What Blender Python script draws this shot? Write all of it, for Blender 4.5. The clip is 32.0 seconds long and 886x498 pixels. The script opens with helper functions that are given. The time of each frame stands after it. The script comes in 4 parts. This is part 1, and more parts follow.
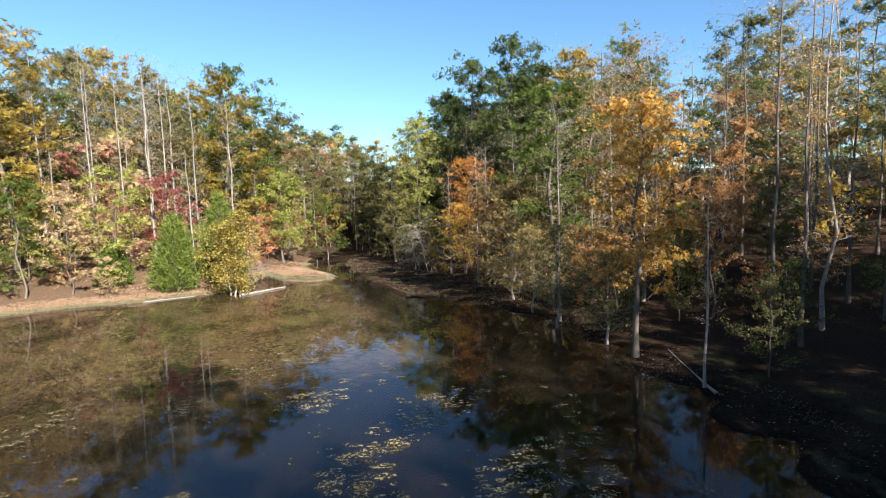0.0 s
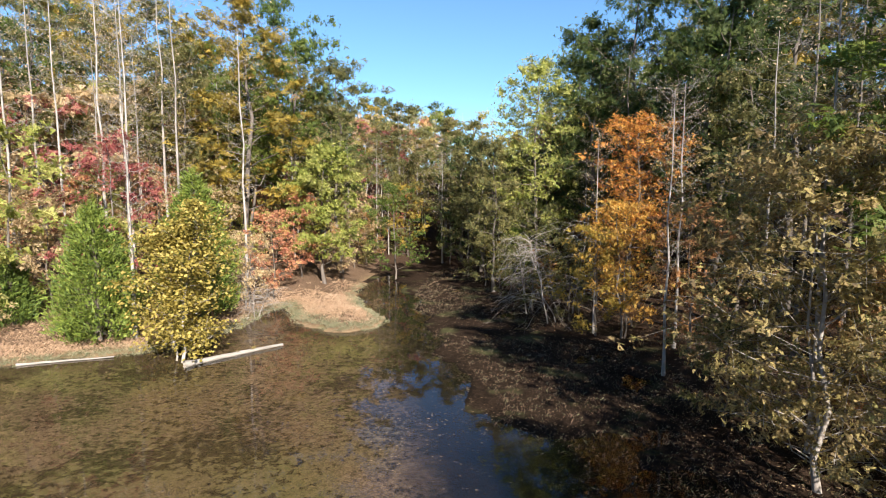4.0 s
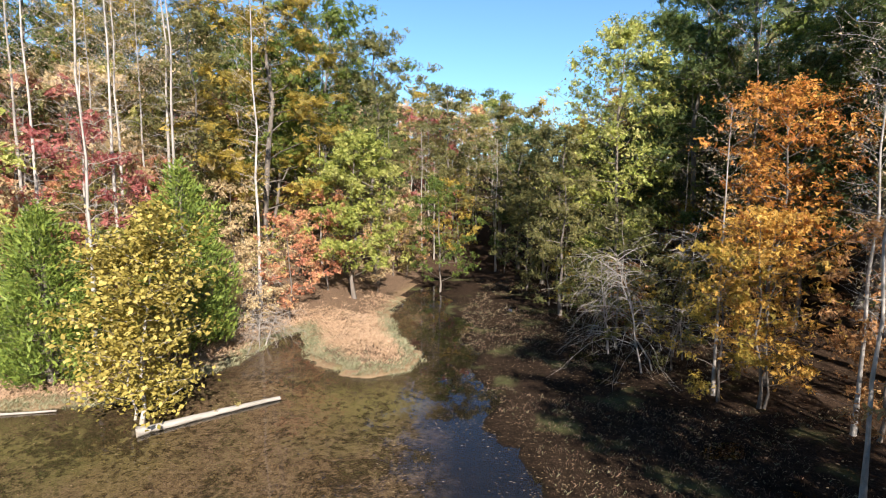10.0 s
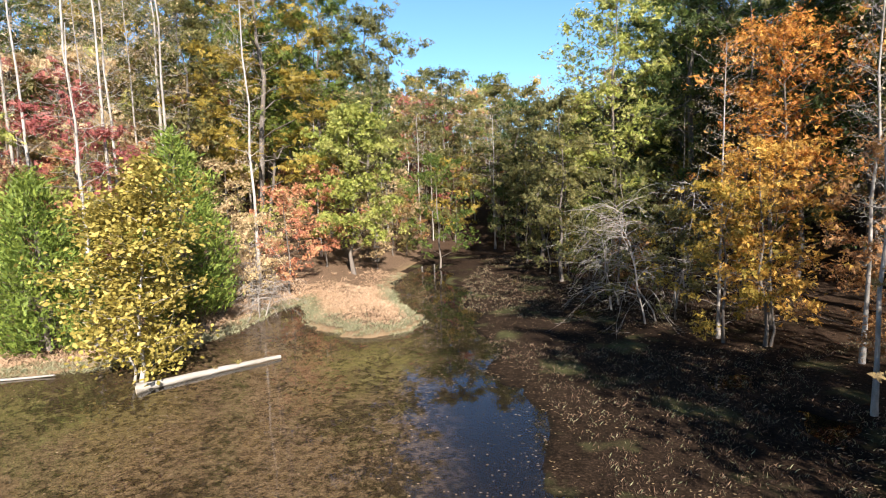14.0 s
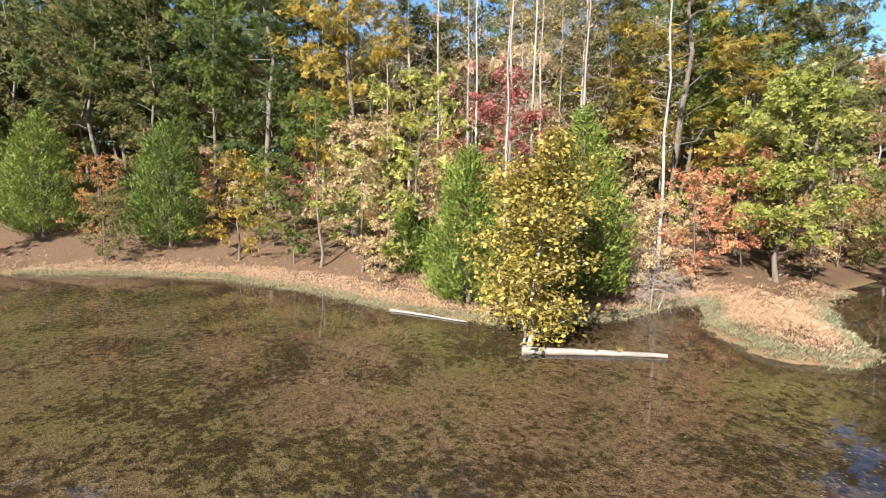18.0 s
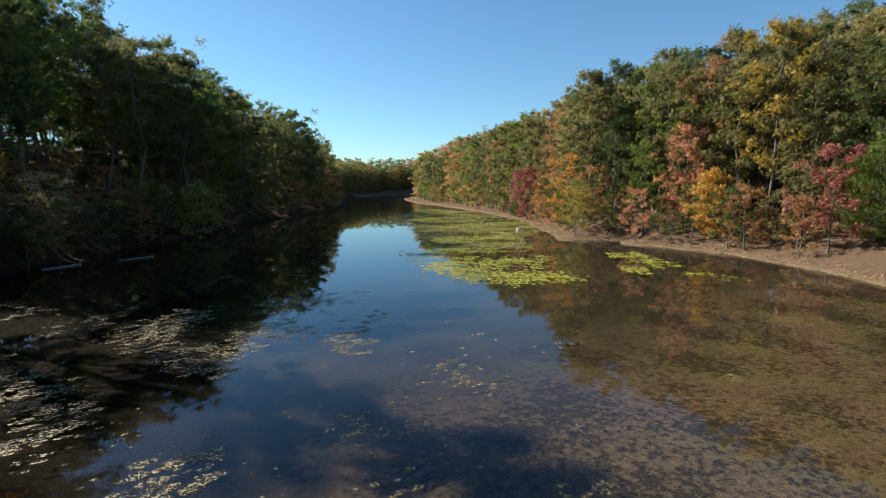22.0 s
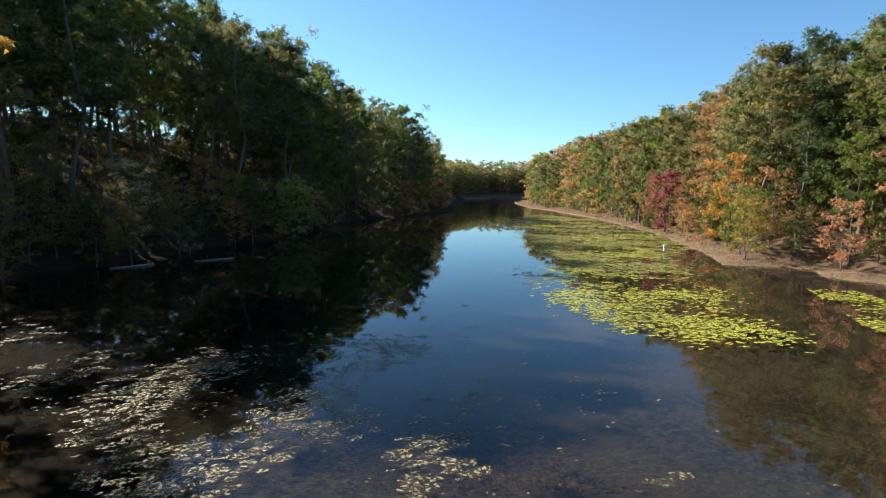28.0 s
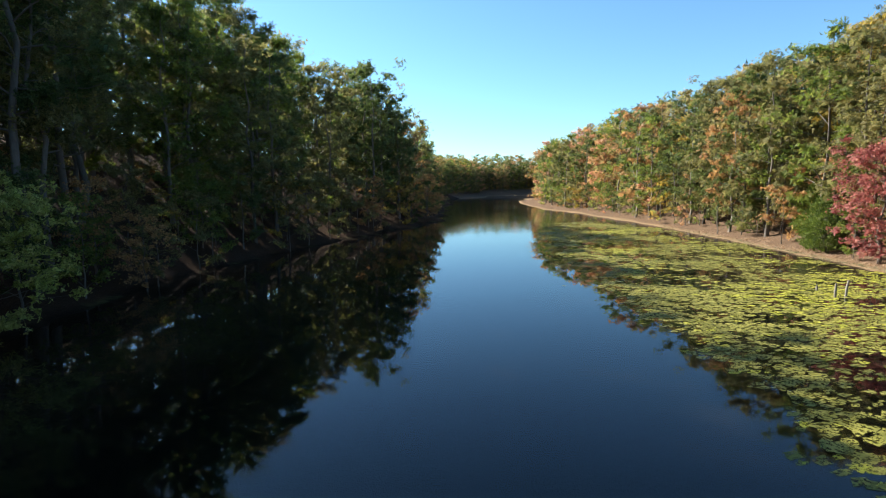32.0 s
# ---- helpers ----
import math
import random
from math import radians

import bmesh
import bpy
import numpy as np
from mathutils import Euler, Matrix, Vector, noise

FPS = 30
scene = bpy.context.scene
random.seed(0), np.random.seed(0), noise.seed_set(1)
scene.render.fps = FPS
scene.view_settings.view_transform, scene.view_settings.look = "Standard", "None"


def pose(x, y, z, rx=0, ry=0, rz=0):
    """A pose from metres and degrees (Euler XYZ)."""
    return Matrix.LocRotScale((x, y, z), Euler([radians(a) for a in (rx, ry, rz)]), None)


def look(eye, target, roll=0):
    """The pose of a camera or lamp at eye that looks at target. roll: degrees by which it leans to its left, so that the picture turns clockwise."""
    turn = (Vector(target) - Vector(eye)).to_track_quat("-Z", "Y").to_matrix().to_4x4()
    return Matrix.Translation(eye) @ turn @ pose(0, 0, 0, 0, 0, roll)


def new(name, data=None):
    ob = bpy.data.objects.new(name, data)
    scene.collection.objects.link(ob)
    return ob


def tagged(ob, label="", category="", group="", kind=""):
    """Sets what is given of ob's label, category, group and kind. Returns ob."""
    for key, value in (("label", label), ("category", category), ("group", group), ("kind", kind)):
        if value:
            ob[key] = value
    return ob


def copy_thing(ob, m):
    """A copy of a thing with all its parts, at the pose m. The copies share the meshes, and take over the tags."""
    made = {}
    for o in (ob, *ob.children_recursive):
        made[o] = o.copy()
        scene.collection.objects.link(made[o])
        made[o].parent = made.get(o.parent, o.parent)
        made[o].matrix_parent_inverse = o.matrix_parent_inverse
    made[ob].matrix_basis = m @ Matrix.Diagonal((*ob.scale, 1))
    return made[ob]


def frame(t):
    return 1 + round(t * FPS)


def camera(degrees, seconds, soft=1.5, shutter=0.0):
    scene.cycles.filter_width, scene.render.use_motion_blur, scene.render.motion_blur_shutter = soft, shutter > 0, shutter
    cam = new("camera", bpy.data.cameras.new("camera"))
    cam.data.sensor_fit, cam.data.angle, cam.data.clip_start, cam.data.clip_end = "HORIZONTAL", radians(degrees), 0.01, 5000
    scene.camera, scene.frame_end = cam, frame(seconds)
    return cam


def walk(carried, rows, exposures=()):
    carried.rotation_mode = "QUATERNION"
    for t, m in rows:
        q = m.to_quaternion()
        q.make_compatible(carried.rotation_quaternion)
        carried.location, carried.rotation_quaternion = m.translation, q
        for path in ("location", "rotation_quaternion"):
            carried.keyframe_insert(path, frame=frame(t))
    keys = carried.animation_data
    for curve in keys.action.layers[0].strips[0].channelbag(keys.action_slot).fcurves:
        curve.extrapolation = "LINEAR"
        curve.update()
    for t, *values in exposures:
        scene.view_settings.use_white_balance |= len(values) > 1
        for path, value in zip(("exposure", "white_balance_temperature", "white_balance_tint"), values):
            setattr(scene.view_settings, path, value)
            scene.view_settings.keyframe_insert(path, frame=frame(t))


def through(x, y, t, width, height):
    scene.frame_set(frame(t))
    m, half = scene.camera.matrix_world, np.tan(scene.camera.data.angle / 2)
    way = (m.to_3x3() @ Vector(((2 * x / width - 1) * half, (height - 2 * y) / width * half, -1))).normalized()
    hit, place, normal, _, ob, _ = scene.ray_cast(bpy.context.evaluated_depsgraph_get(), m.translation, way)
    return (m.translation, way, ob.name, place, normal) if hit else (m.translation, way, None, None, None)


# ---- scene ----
cam = camera(81.0, 32.0, soft=1.0)
PATH = [
    (0, (-0.268, -37.235, 9.095), (-0.127, -35.25, 8.898), -1.8),
    (0.5, (-0.084, -35.282, 8.946), (0.045, -33.296, 8.751), -1.5),
    (1, (0.247, -32.401, 8.859), (0.324, -30.412, 8.662), -0.5),
    (1.5, (0.57, -28.688, 8.844), (0.532, -26.698, 8.644), 1.3),
    (2, (0.801, -25.239, 8.802), (0.695, -23.252, 8.602), 0.5),
    (2.5, (0.625, -21.515, 8.787), (0.431, -19.535, 8.585), 2.0),
    (3, (0.364, -17.567, 8.709), (0.153, -15.589, 8.508), 0.6),
    (3.5, (-0.049, -13.343, 8.667), (-0.272, -11.366, 8.464), -0.1),
    (5.5, (0.517, -0.34, 9.059), (-0.114, 1.546, 8.85), 0.7),
    (6, (0.639, 0.165, 9.076), (-0.087, 2.017, 8.866), 0.5),
    (6.5, (0.651, 0.172, 9.057), (-0.066, 2.027, 8.847), 5.3),
    (7, (0.52, 0.121, 9.094), (-0.182, 1.981, 8.881), 7.1),
    (7.5, (0.19, 0.046, 9.165), (-0.504, 1.909, 8.95), 6.6),
    (8, (-0.35, -0.131, 9.239), (-1.006, 1.746, 9.023), 4.1),
    (8.5, (-0.988, -0.289, 9.316), (-1.59, 1.606, 9.098), -11.9),
    (9, (-1.389, -0.331, 9.318), (-1.896, 1.591, 9.097), -5.6),
    (9.5, (-1.466, -0.358, 9.284), (-1.941, 1.572, 9.059), -0.7),
    (10, (-1.482, -0.352, 9.087), (-1.949, 1.58, 8.859), 0.3),
    (10.5, (-1.471, -0.341, 8.823), (-1.938, 1.591, 8.594), 0.1),
    (11, (-1.488, -0.333, 8.545), (-1.953, 1.599, 8.318), -0.7),
    (11.5, (-1.396, -0.356, 8.271), (-1.861, 1.576, 8.044), 0.7),
    (12, (-1.368, -0.351, 8.022), (-1.834, 1.581, 7.794), 0.0),
    (12.5, (-1.344, -0.359, 7.776), (-1.814, 1.571, 7.547), -0.9),
    (13, (-1.278, -0.365, 7.528), (-1.748, 1.566, 7.298), -0.2),
    (13.5, (-1.291, -0.356, 7.221), (-1.764, 1.574, 6.991), -2.1),
    (15.5, (-1.791, -0.051, 6.83), (-2.312, 1.864, 6.585), 1.0),
    (16, (-1.881, 0.077, 6.764), (-2.554, 1.944, 6.515), 1.9),
    (16.5, (-2.113, 0.841, 6.557), (-2.946, 2.642, 6.308), 1.1),
    (17, (-2.311, 1.215, 6.406), (-3.386, 2.884, 6.162), -0.3),
    (17.5, (-2.55, 1.511, 6.173), (-3.94, 2.931, 5.942), -1.0),
    (18, (-2.32, 1.495, 6.239), (-3.976, 2.593, 6.009), 0.5),
    (18.5, (-2.203, 1.475, 6.762), (-4.051, 2.197, 6.51), 0.2),
    (19, (-2.099, 0.949, 7.169), (-4.053, 1.284, 6.911), 0.2),
    (19.5, (-2.68, 0.96, 7.456), (-4.661, 0.886, 7.195), 0.8),
    (20, (-2.721, 1.301, 7.437), (-4.644, 0.813, 7.186), 1.9),
    (20.5, (-2.821, 1.393, 7.443), (-4.611, 0.536, 7.198), 2.3),
    (21, (-2.969, 1.362, 7.518), (-4.577, 0.198, 7.274), 1.9),
    (21.5, (-3.026, 1.51, 7.754), (-4.412, 0.089, 7.507), 0.4),
    (22, (-2.993, 1.6, 7.998), (-4.163, -0.004, 7.754), -0.5),
    (22.5, (-3.076, 2.023, 8.076), (-4.068, 0.304, 7.834), -0.6),
    (23, (-3.43, 2.345, 7.908), (-4.328, 0.573, 7.67), -0.3),
    (23.5, (-3.42, 2.37, 7.912), (-4.308, 0.594, 7.674), 0.2),
    (24, (-3.455, 2.441, 7.906), (-4.311, 0.649, 7.669), 0.6),
    (24.5, (-3.338, 2.52, 7.887), (-4.184, 0.724, 7.649), -0.1),
    (26.5, (-4.738, -0.407, 7.706), (-5.562, -2.215, 7.47), 0.7),
    (27, (-5.895, -3.064, 7.676), (-6.717, -4.872, 7.441), 1.3),
    (27.5, (-7.185, -6.167, 7.71), (-8.005, -7.976, 7.476), 1.7),
    (28, (-8.86, -9.792, 7.717), (-9.68, -11.601, 7.482), 1.2),
    (28.5, (-10.708, -13.82, 7.724), (-11.528, -15.629, 7.489), 0.9),
    (29, (-12.454, -18.114, 7.711), (-13.274, -19.923, 7.477), 1.1),
    (29.5, (-14.465, -22.629, 7.733), (-15.283, -24.439, 7.497), 1.0),
    (30, (-16.559, -27.311, 7.759), (-17.368, -29.124, 7.52), 0.6),
    (30.5, (-18.949, -33.5, 7.564), (-19.769, -35.309, 7.327), 0.3),
    (31, (-21.815, -40.241, 7.489), (-22.64, -42.048, 7.253), 0.1),
    (31.5, (-25.285, -47.357, 7.505), (-26.126, -49.155, 7.266), -0.2),
    (32, (-30.391, -55.344, 7.721), (-31.234, -57.142, 7.481), -0.5),
]
walk(cam, [(t, look(eye, target, roll)) for t, eye, target, roll in PATH],
     exposures=[(0, 1.62, 6500, 15), (3.5, 1.62, 6500, 15), (6, 1.66, 6500, 15), (12, 1.68, 6500, 15), (14, 1.82, 6500, 15), (17.5, 1.78, 6500, 15), (19, 1.62, 6500, 12), (20, 1.55, 6500, 10), (20.6, 1.2, 6500, 10), (21.2, 1.08, 6500, 10), (22, 1.12, 6500, 10), (23, 1.28, 6500, 10), (29, 1.42, 6500, 11), (31.2, 1.5, 6500, 11), (31.8, 1.72, 6500, 10), (32, 1.72, 6500, 10)])

# ---------- world, sun ----------
SUN_YAW, SUN_UP = 209.0, 31.0
sun_dir = Vector((-math.sin(radians(SUN_YAW)) * math.cos(radians(SUN_UP)),
                  math.cos(radians(SUN_YAW)) * math.cos(radians(SUN_UP)), math.sin(radians(SUN_UP))))
world = bpy.data.worlds.new("sky")
scene.world = world
world.use_nodes = True
wn = world.node_tree.nodes
sky = wn.new("ShaderNodeTexSky")
sky.sky_type, sky.sun_disc = 'NISHITA', False
sky.sun_elevation = radians(SUN_UP)
sky.sun_rotation = math.atan2(sun_dir.x, sun_dir.y) % (2 * math.pi)
sky.air_density, sky.dust_density, sky.ozone_density = 1.0, 0.15, 3.0
tint = wn.new("ShaderNodeMix")
tint.data_type, tint.blend_type = 'RGBA', 'MULTIPLY'
tint.inputs[0].default_value = 1.0
tint.inputs[7].default_value = (0.76, 1.03, 1.13, 1)
world.node_tree.links.new(sky.outputs[0], tint.inputs[6])
world.node_tree.links.new(tint.outputs[2], wn["Background"].inputs[0])
wn["Background"].inputs[1].default_value = 0.062
sun = new("sun", bpy.data.lights.new("sun", 'SUN'))
sun.data.energy, sun.data.angle, sun.data.color = 5.0, radians(0.53), (1.0, 0.93, 0.82)
sun.matrix_world = look(sun_dir * 100, (0, 0, 0))


# ---------- materials ----------
def mat(name):
    m = bpy.data.materials.new(name)
    m.use_nodes = True
    nt = m.node_tree
    nt.nodes.clear()
    return m, nt


def nd(nt, kind, **sets):
    n = nt.nodes.new(kind)
    for k, v in sets.items():
        if k in n.inputs:
            n.inputs[k].default_value = v
    return n


def ramp(nt, fac, stops):
    r = nt.nodes.new("ShaderNodeValToRGB")
    e = r.color_ramp.elements
    while len(e) < len(stops):
        e.new(0.5)
    for el, (p, c) in zip(e, stops):
        el.position, el.color = p, (*c, 1)
    nt.links.new(fac, r.inputs[0])
    return r.outputs[0]


def noise_tex(nt, scale, detail=4, rough=0.55, vec=None):
    n = nd(nt, "ShaderNodeTexNoise", Scale=scale, Detail=detail, Roughness=rough)
    if vec:
        nt.links.new(vec, n.inputs["Vector"])
    return n.outputs["Fac"]


def mix_col(nt, fac, a, b, mode='MIX'):
    m = nt.nodes.new("ShaderNodeMix")
    m.data_type, m.blend_type = 'RGBA', mode
    for slot, v in ((0, fac), (6, a), (7, b)):
        if hasattr(v, "is_linked"):
            nt.links.new(v, m.inputs[slot])
        else:
            m.inputs[slot].default_value = v if slot == 0 else (*v, 1)
    return m.outputs[2]


def math_node(nt, op, a, b=None):
    m = nt.nodes.new("ShaderNodeMath")
    m.operation = op
    for i, v in enumerate((a, b)):
        if v is None:
            continue
        if hasattr(v, "is_linked"):
            nt.links.new(v, m.inputs[i])
        else:
            m.inputs[i].default_value = v
    return m.outputs[0]


def world_pos(nt):
    return nt.nodes.new("ShaderNodeNewGeometry").outputs["Position"]


def leaf_material(name, dark, light, accent, through=0.48, lace=0.0):
    """Foliage: hue varies by tree, by leaf and across the crown; light passes through the blade."""
    m, nt = mat(name)
    info = nt.nodes.new("ShaderNodeObjectInfo").outputs["Random"]
    isl = nt.nodes.new("ShaderNodeNewGeometry").outputs["Random Per Island"]
    big = noise_tex(nt, 0.45, 3, vec=world_pos(nt))
    fine = math_node(nt, 'MULTIPLY', math_node(nt, 'SUBTRACT', noise_tex(nt, 13.0, 2, 0.7, vec=world_pos(nt)), 0.22), 0.9)
    f = math_node(nt, 'ADD', fine, math_node(nt, 'ADD', math_node(nt, 'MULTIPLY', math_node(nt, 'SUBTRACT', isl, 0.22), 0.75), math_node(nt, 'MULTIPLY', math_node(nt, 'SUBTRACT', info, 0.25), 0.35)))
    col = ramp(nt, f, [(0.1, dark), (0.55, light), (0.95, accent)])
    mask = ramp(nt, big, [(0.5, (0, 0, 0)), (0.68, (1, 1, 1))])
    col = mix_col(nt, math_node(nt, 'MULTIPLY', mask, 0.35), col, accent)
    pb = nd(nt, "ShaderNodeBsdfPrincipled", Roughness=0.72)
    nt.links.new(col, pb.inputs["Base Color"])
    tr = nt.nodes.new("ShaderNodeBsdfTranslucent")
    nt.links.new(col, tr.inputs["Color"])
    mx = nd(nt, "ShaderNodeMixShader", Fac=through)
    nt.links.new(pb.outputs[0], mx.inputs[1])
    nt.links.new(tr.outputs[0], mx.inputs[2])
    out = nt.nodes.new("ShaderNodeOutputMaterial")
    nt.links.new(mx.outputs[0], out.inputs[0])
    return lacy_material(m, 10.0, lace) if lace else m


def lacy_material(m, scale, cut):
    """Opens gaps between the leaves of a spray or the filaments of a floating mat."""
    nt = m.node_tree
    out = next(n for n in nt.nodes if n.type == 'OUTPUT_MATERIAL')
    last = out.inputs[0].links[0].from_socket
    holes = ramp(nt, noise_tex(nt, scale, 2 if scale > 7.5 else 6, 0.75, world_pos(nt)), [(cut - 0.04, (0, 0, 0)), (cut + 0.04, (1, 1, 1))])
    clear = nt.nodes.new("ShaderNodeBsdfTransparent")
    mx = nt.nodes.new("ShaderNodeMixShader")
    nt.links.new(holes, mx.inputs[0])
    nt.links.new(clear.outputs[0], mx.inputs[1])
    nt.links.new(last, mx.inputs[2])
    nt.links.new(mx.outputs[0], out.inputs[0])
    return m


def plain_material(name, stops, scale=3.0, rough=0.85, bump=0.3, stretch=(1, 1, 1), fine=30.0):
    m, nt = mat(name)
    tc = nt.nodes.new("ShaderNodeTexCoord")
    mp = nt.nodes.new("ShaderNodeMapping")
    mp.inputs["Scale"].default_value = stretch
    nt.links.new(tc.outputs["Object"], mp.inputs[0])
    n1 = noise_tex(nt, scale, 6, 0.65, mp.outputs[0])
    n2 = noise_tex(nt, fine, 4, 0.6, mp.outputs[0])
    info = nt.nodes.new("ShaderNodeObjectInfo").outputs["Random"]
    f = math_node(nt, 'ADD', math_node(nt, 'MULTIPLY', n1, 0.7), math_node(nt, 'MULTIPLY', n2, 0.3))
    f = math_node(nt, 'ADD', f, math_node(nt, 'MULTIPLY', math_node(nt, 'SUBTRACT', info, 0.5), 0.15))
    col = ramp(nt, f, stops)
    pb = nd(nt, "ShaderNodeBsdfPrincipled", Roughness=rough)
    nt.links.new(col, pb.inputs["Base Color"])
    bp = nd(nt, "ShaderNodeBump", Strength=bump, Distance=0.05)
    nt.links.new(n2, bp.inputs["Height"])
    nt.links.new(bp.outputs[0], pb.inputs["Normal"])
    out = nt.nodes.new("ShaderNodeOutputMaterial")
    nt.links.new(pb.outputs[0], out.inputs[0])
    return m


LEAF = {
    "green": leaf_material("leaf_green", (0.045, 0.078, 0.013), (0.118, 0.174, 0.029), (0.213, 0.241, 0.045), 0.60, lace=0.48),
    "dark": leaf_material("leaf_dark_green", (0.034, 0.058, 0.017), (0.078, 0.118, 0.029), (0.146, 0.168, 0.050), 0.62, lace=0.48),
    "olive": leaf_material("leaf_olive", (0.073, 0.081, 0.025), (0.168, 0.168, 0.054), (0.263, 0.230, 0.084), 0.60, lace=0.48),
    "lime": leaf_material("leaf_yellow_green", (0.15, 0.19, 0.032), (0.345, 0.37, 0.075), (0.50, 0.46, 0.16), 0.5, lace=0.47),
    "gold": leaf_material("leaf_gold", (0.134, 0.112, 0.020), (0.325, 0.241, 0.038), (0.493, 0.347, 0.062), lace=0.48),
    "orange": leaf_material("leaf_orange", (0.27, 0.085, 0.02), (0.53, 0.225, 0.042), (0.62, 0.37, 0.075), lace=0.49),
    "rust": leaf_material("leaf_rust", (0.190, 0.090, 0.034), (0.381, 0.190, 0.073), (0.493, 0.302, 0.112), lace=0.48),
    "red": leaf_material("leaf_red", (0.17, 0.038, 0.038), (0.35, 0.095, 0.085), (0.45, 0.20, 0.15), lace=0.48),
    "pale": leaf_material("leaf_pale_tan", (0.302, 0.213, 0.112), (0.515, 0.403, 0.213), (0.605, 0.448, 0.258), lace=0.48),
    "cedar": leaf_material("leaf_cedar", (0.031, 0.062, 0.009), (0.099, 0.151, 0.019), (0.185, 0.235, 0.034), 0.3, lace=0.45),
    "amber": leaf_material("leaf_amber", (0.269, 0.129, 0.022), (0.538, 0.291, 0.050), (0.650, 0.437, 0.101), lace=0.48),
    "coral": leaf_material("leaf_coral", (0.336, 0.112, 0.067), (0.560, 0.235, 0.140), (0.582, 0.403, 0.168), lace=0.48),
    "tawny": leaf_material("leaf_tawny", (0.134, 0.095, 0.039), (0.302, 0.218, 0.084), (0.403, 0.370, 0.112), lace=0.48),
    "sycamore": leaf_material("leaf_sycamore", (0.075, 0.07, 0.010), (0.26, 0.205, 0.030), (0.46, 0.37, 0.10), 0.42),
}
BARK = plain_material("bark_grey_brown", [(0.25, (0.055, 0.045, 0.036)), (0.6, (0.13, 0.11, 0.09)), (0.8, (0.2, 0.18, 0.15))], 2.5, stretch=(3, 3, 0.6))
BARK_PALE = plain_material("bark_pale", [(0.25, (0.11, 0.10, 0.085)), (0.5, (0.26, 0.235, 0.205)), (0.75, (0.44, 0.41, 0.37))], 1.6, stretch=(2, 2, 0.8))
TWIG = plain_material("twig_grey", [(0.3, (0.15, 0.13, 0.11)), (0.7, (0.36, 0.33, 0.29))], 2.0)
DEADWOOD = plain_material("bleached_wood", [(0.25, (0.07, 0.06, 0.05)), (0.45, (0.17, 0.155, 0.13)), (0.7, (0.27, 0.25, 0.22))], 2.2, rough=0.8, stretch=(0.5, 3, 3), fine=14)


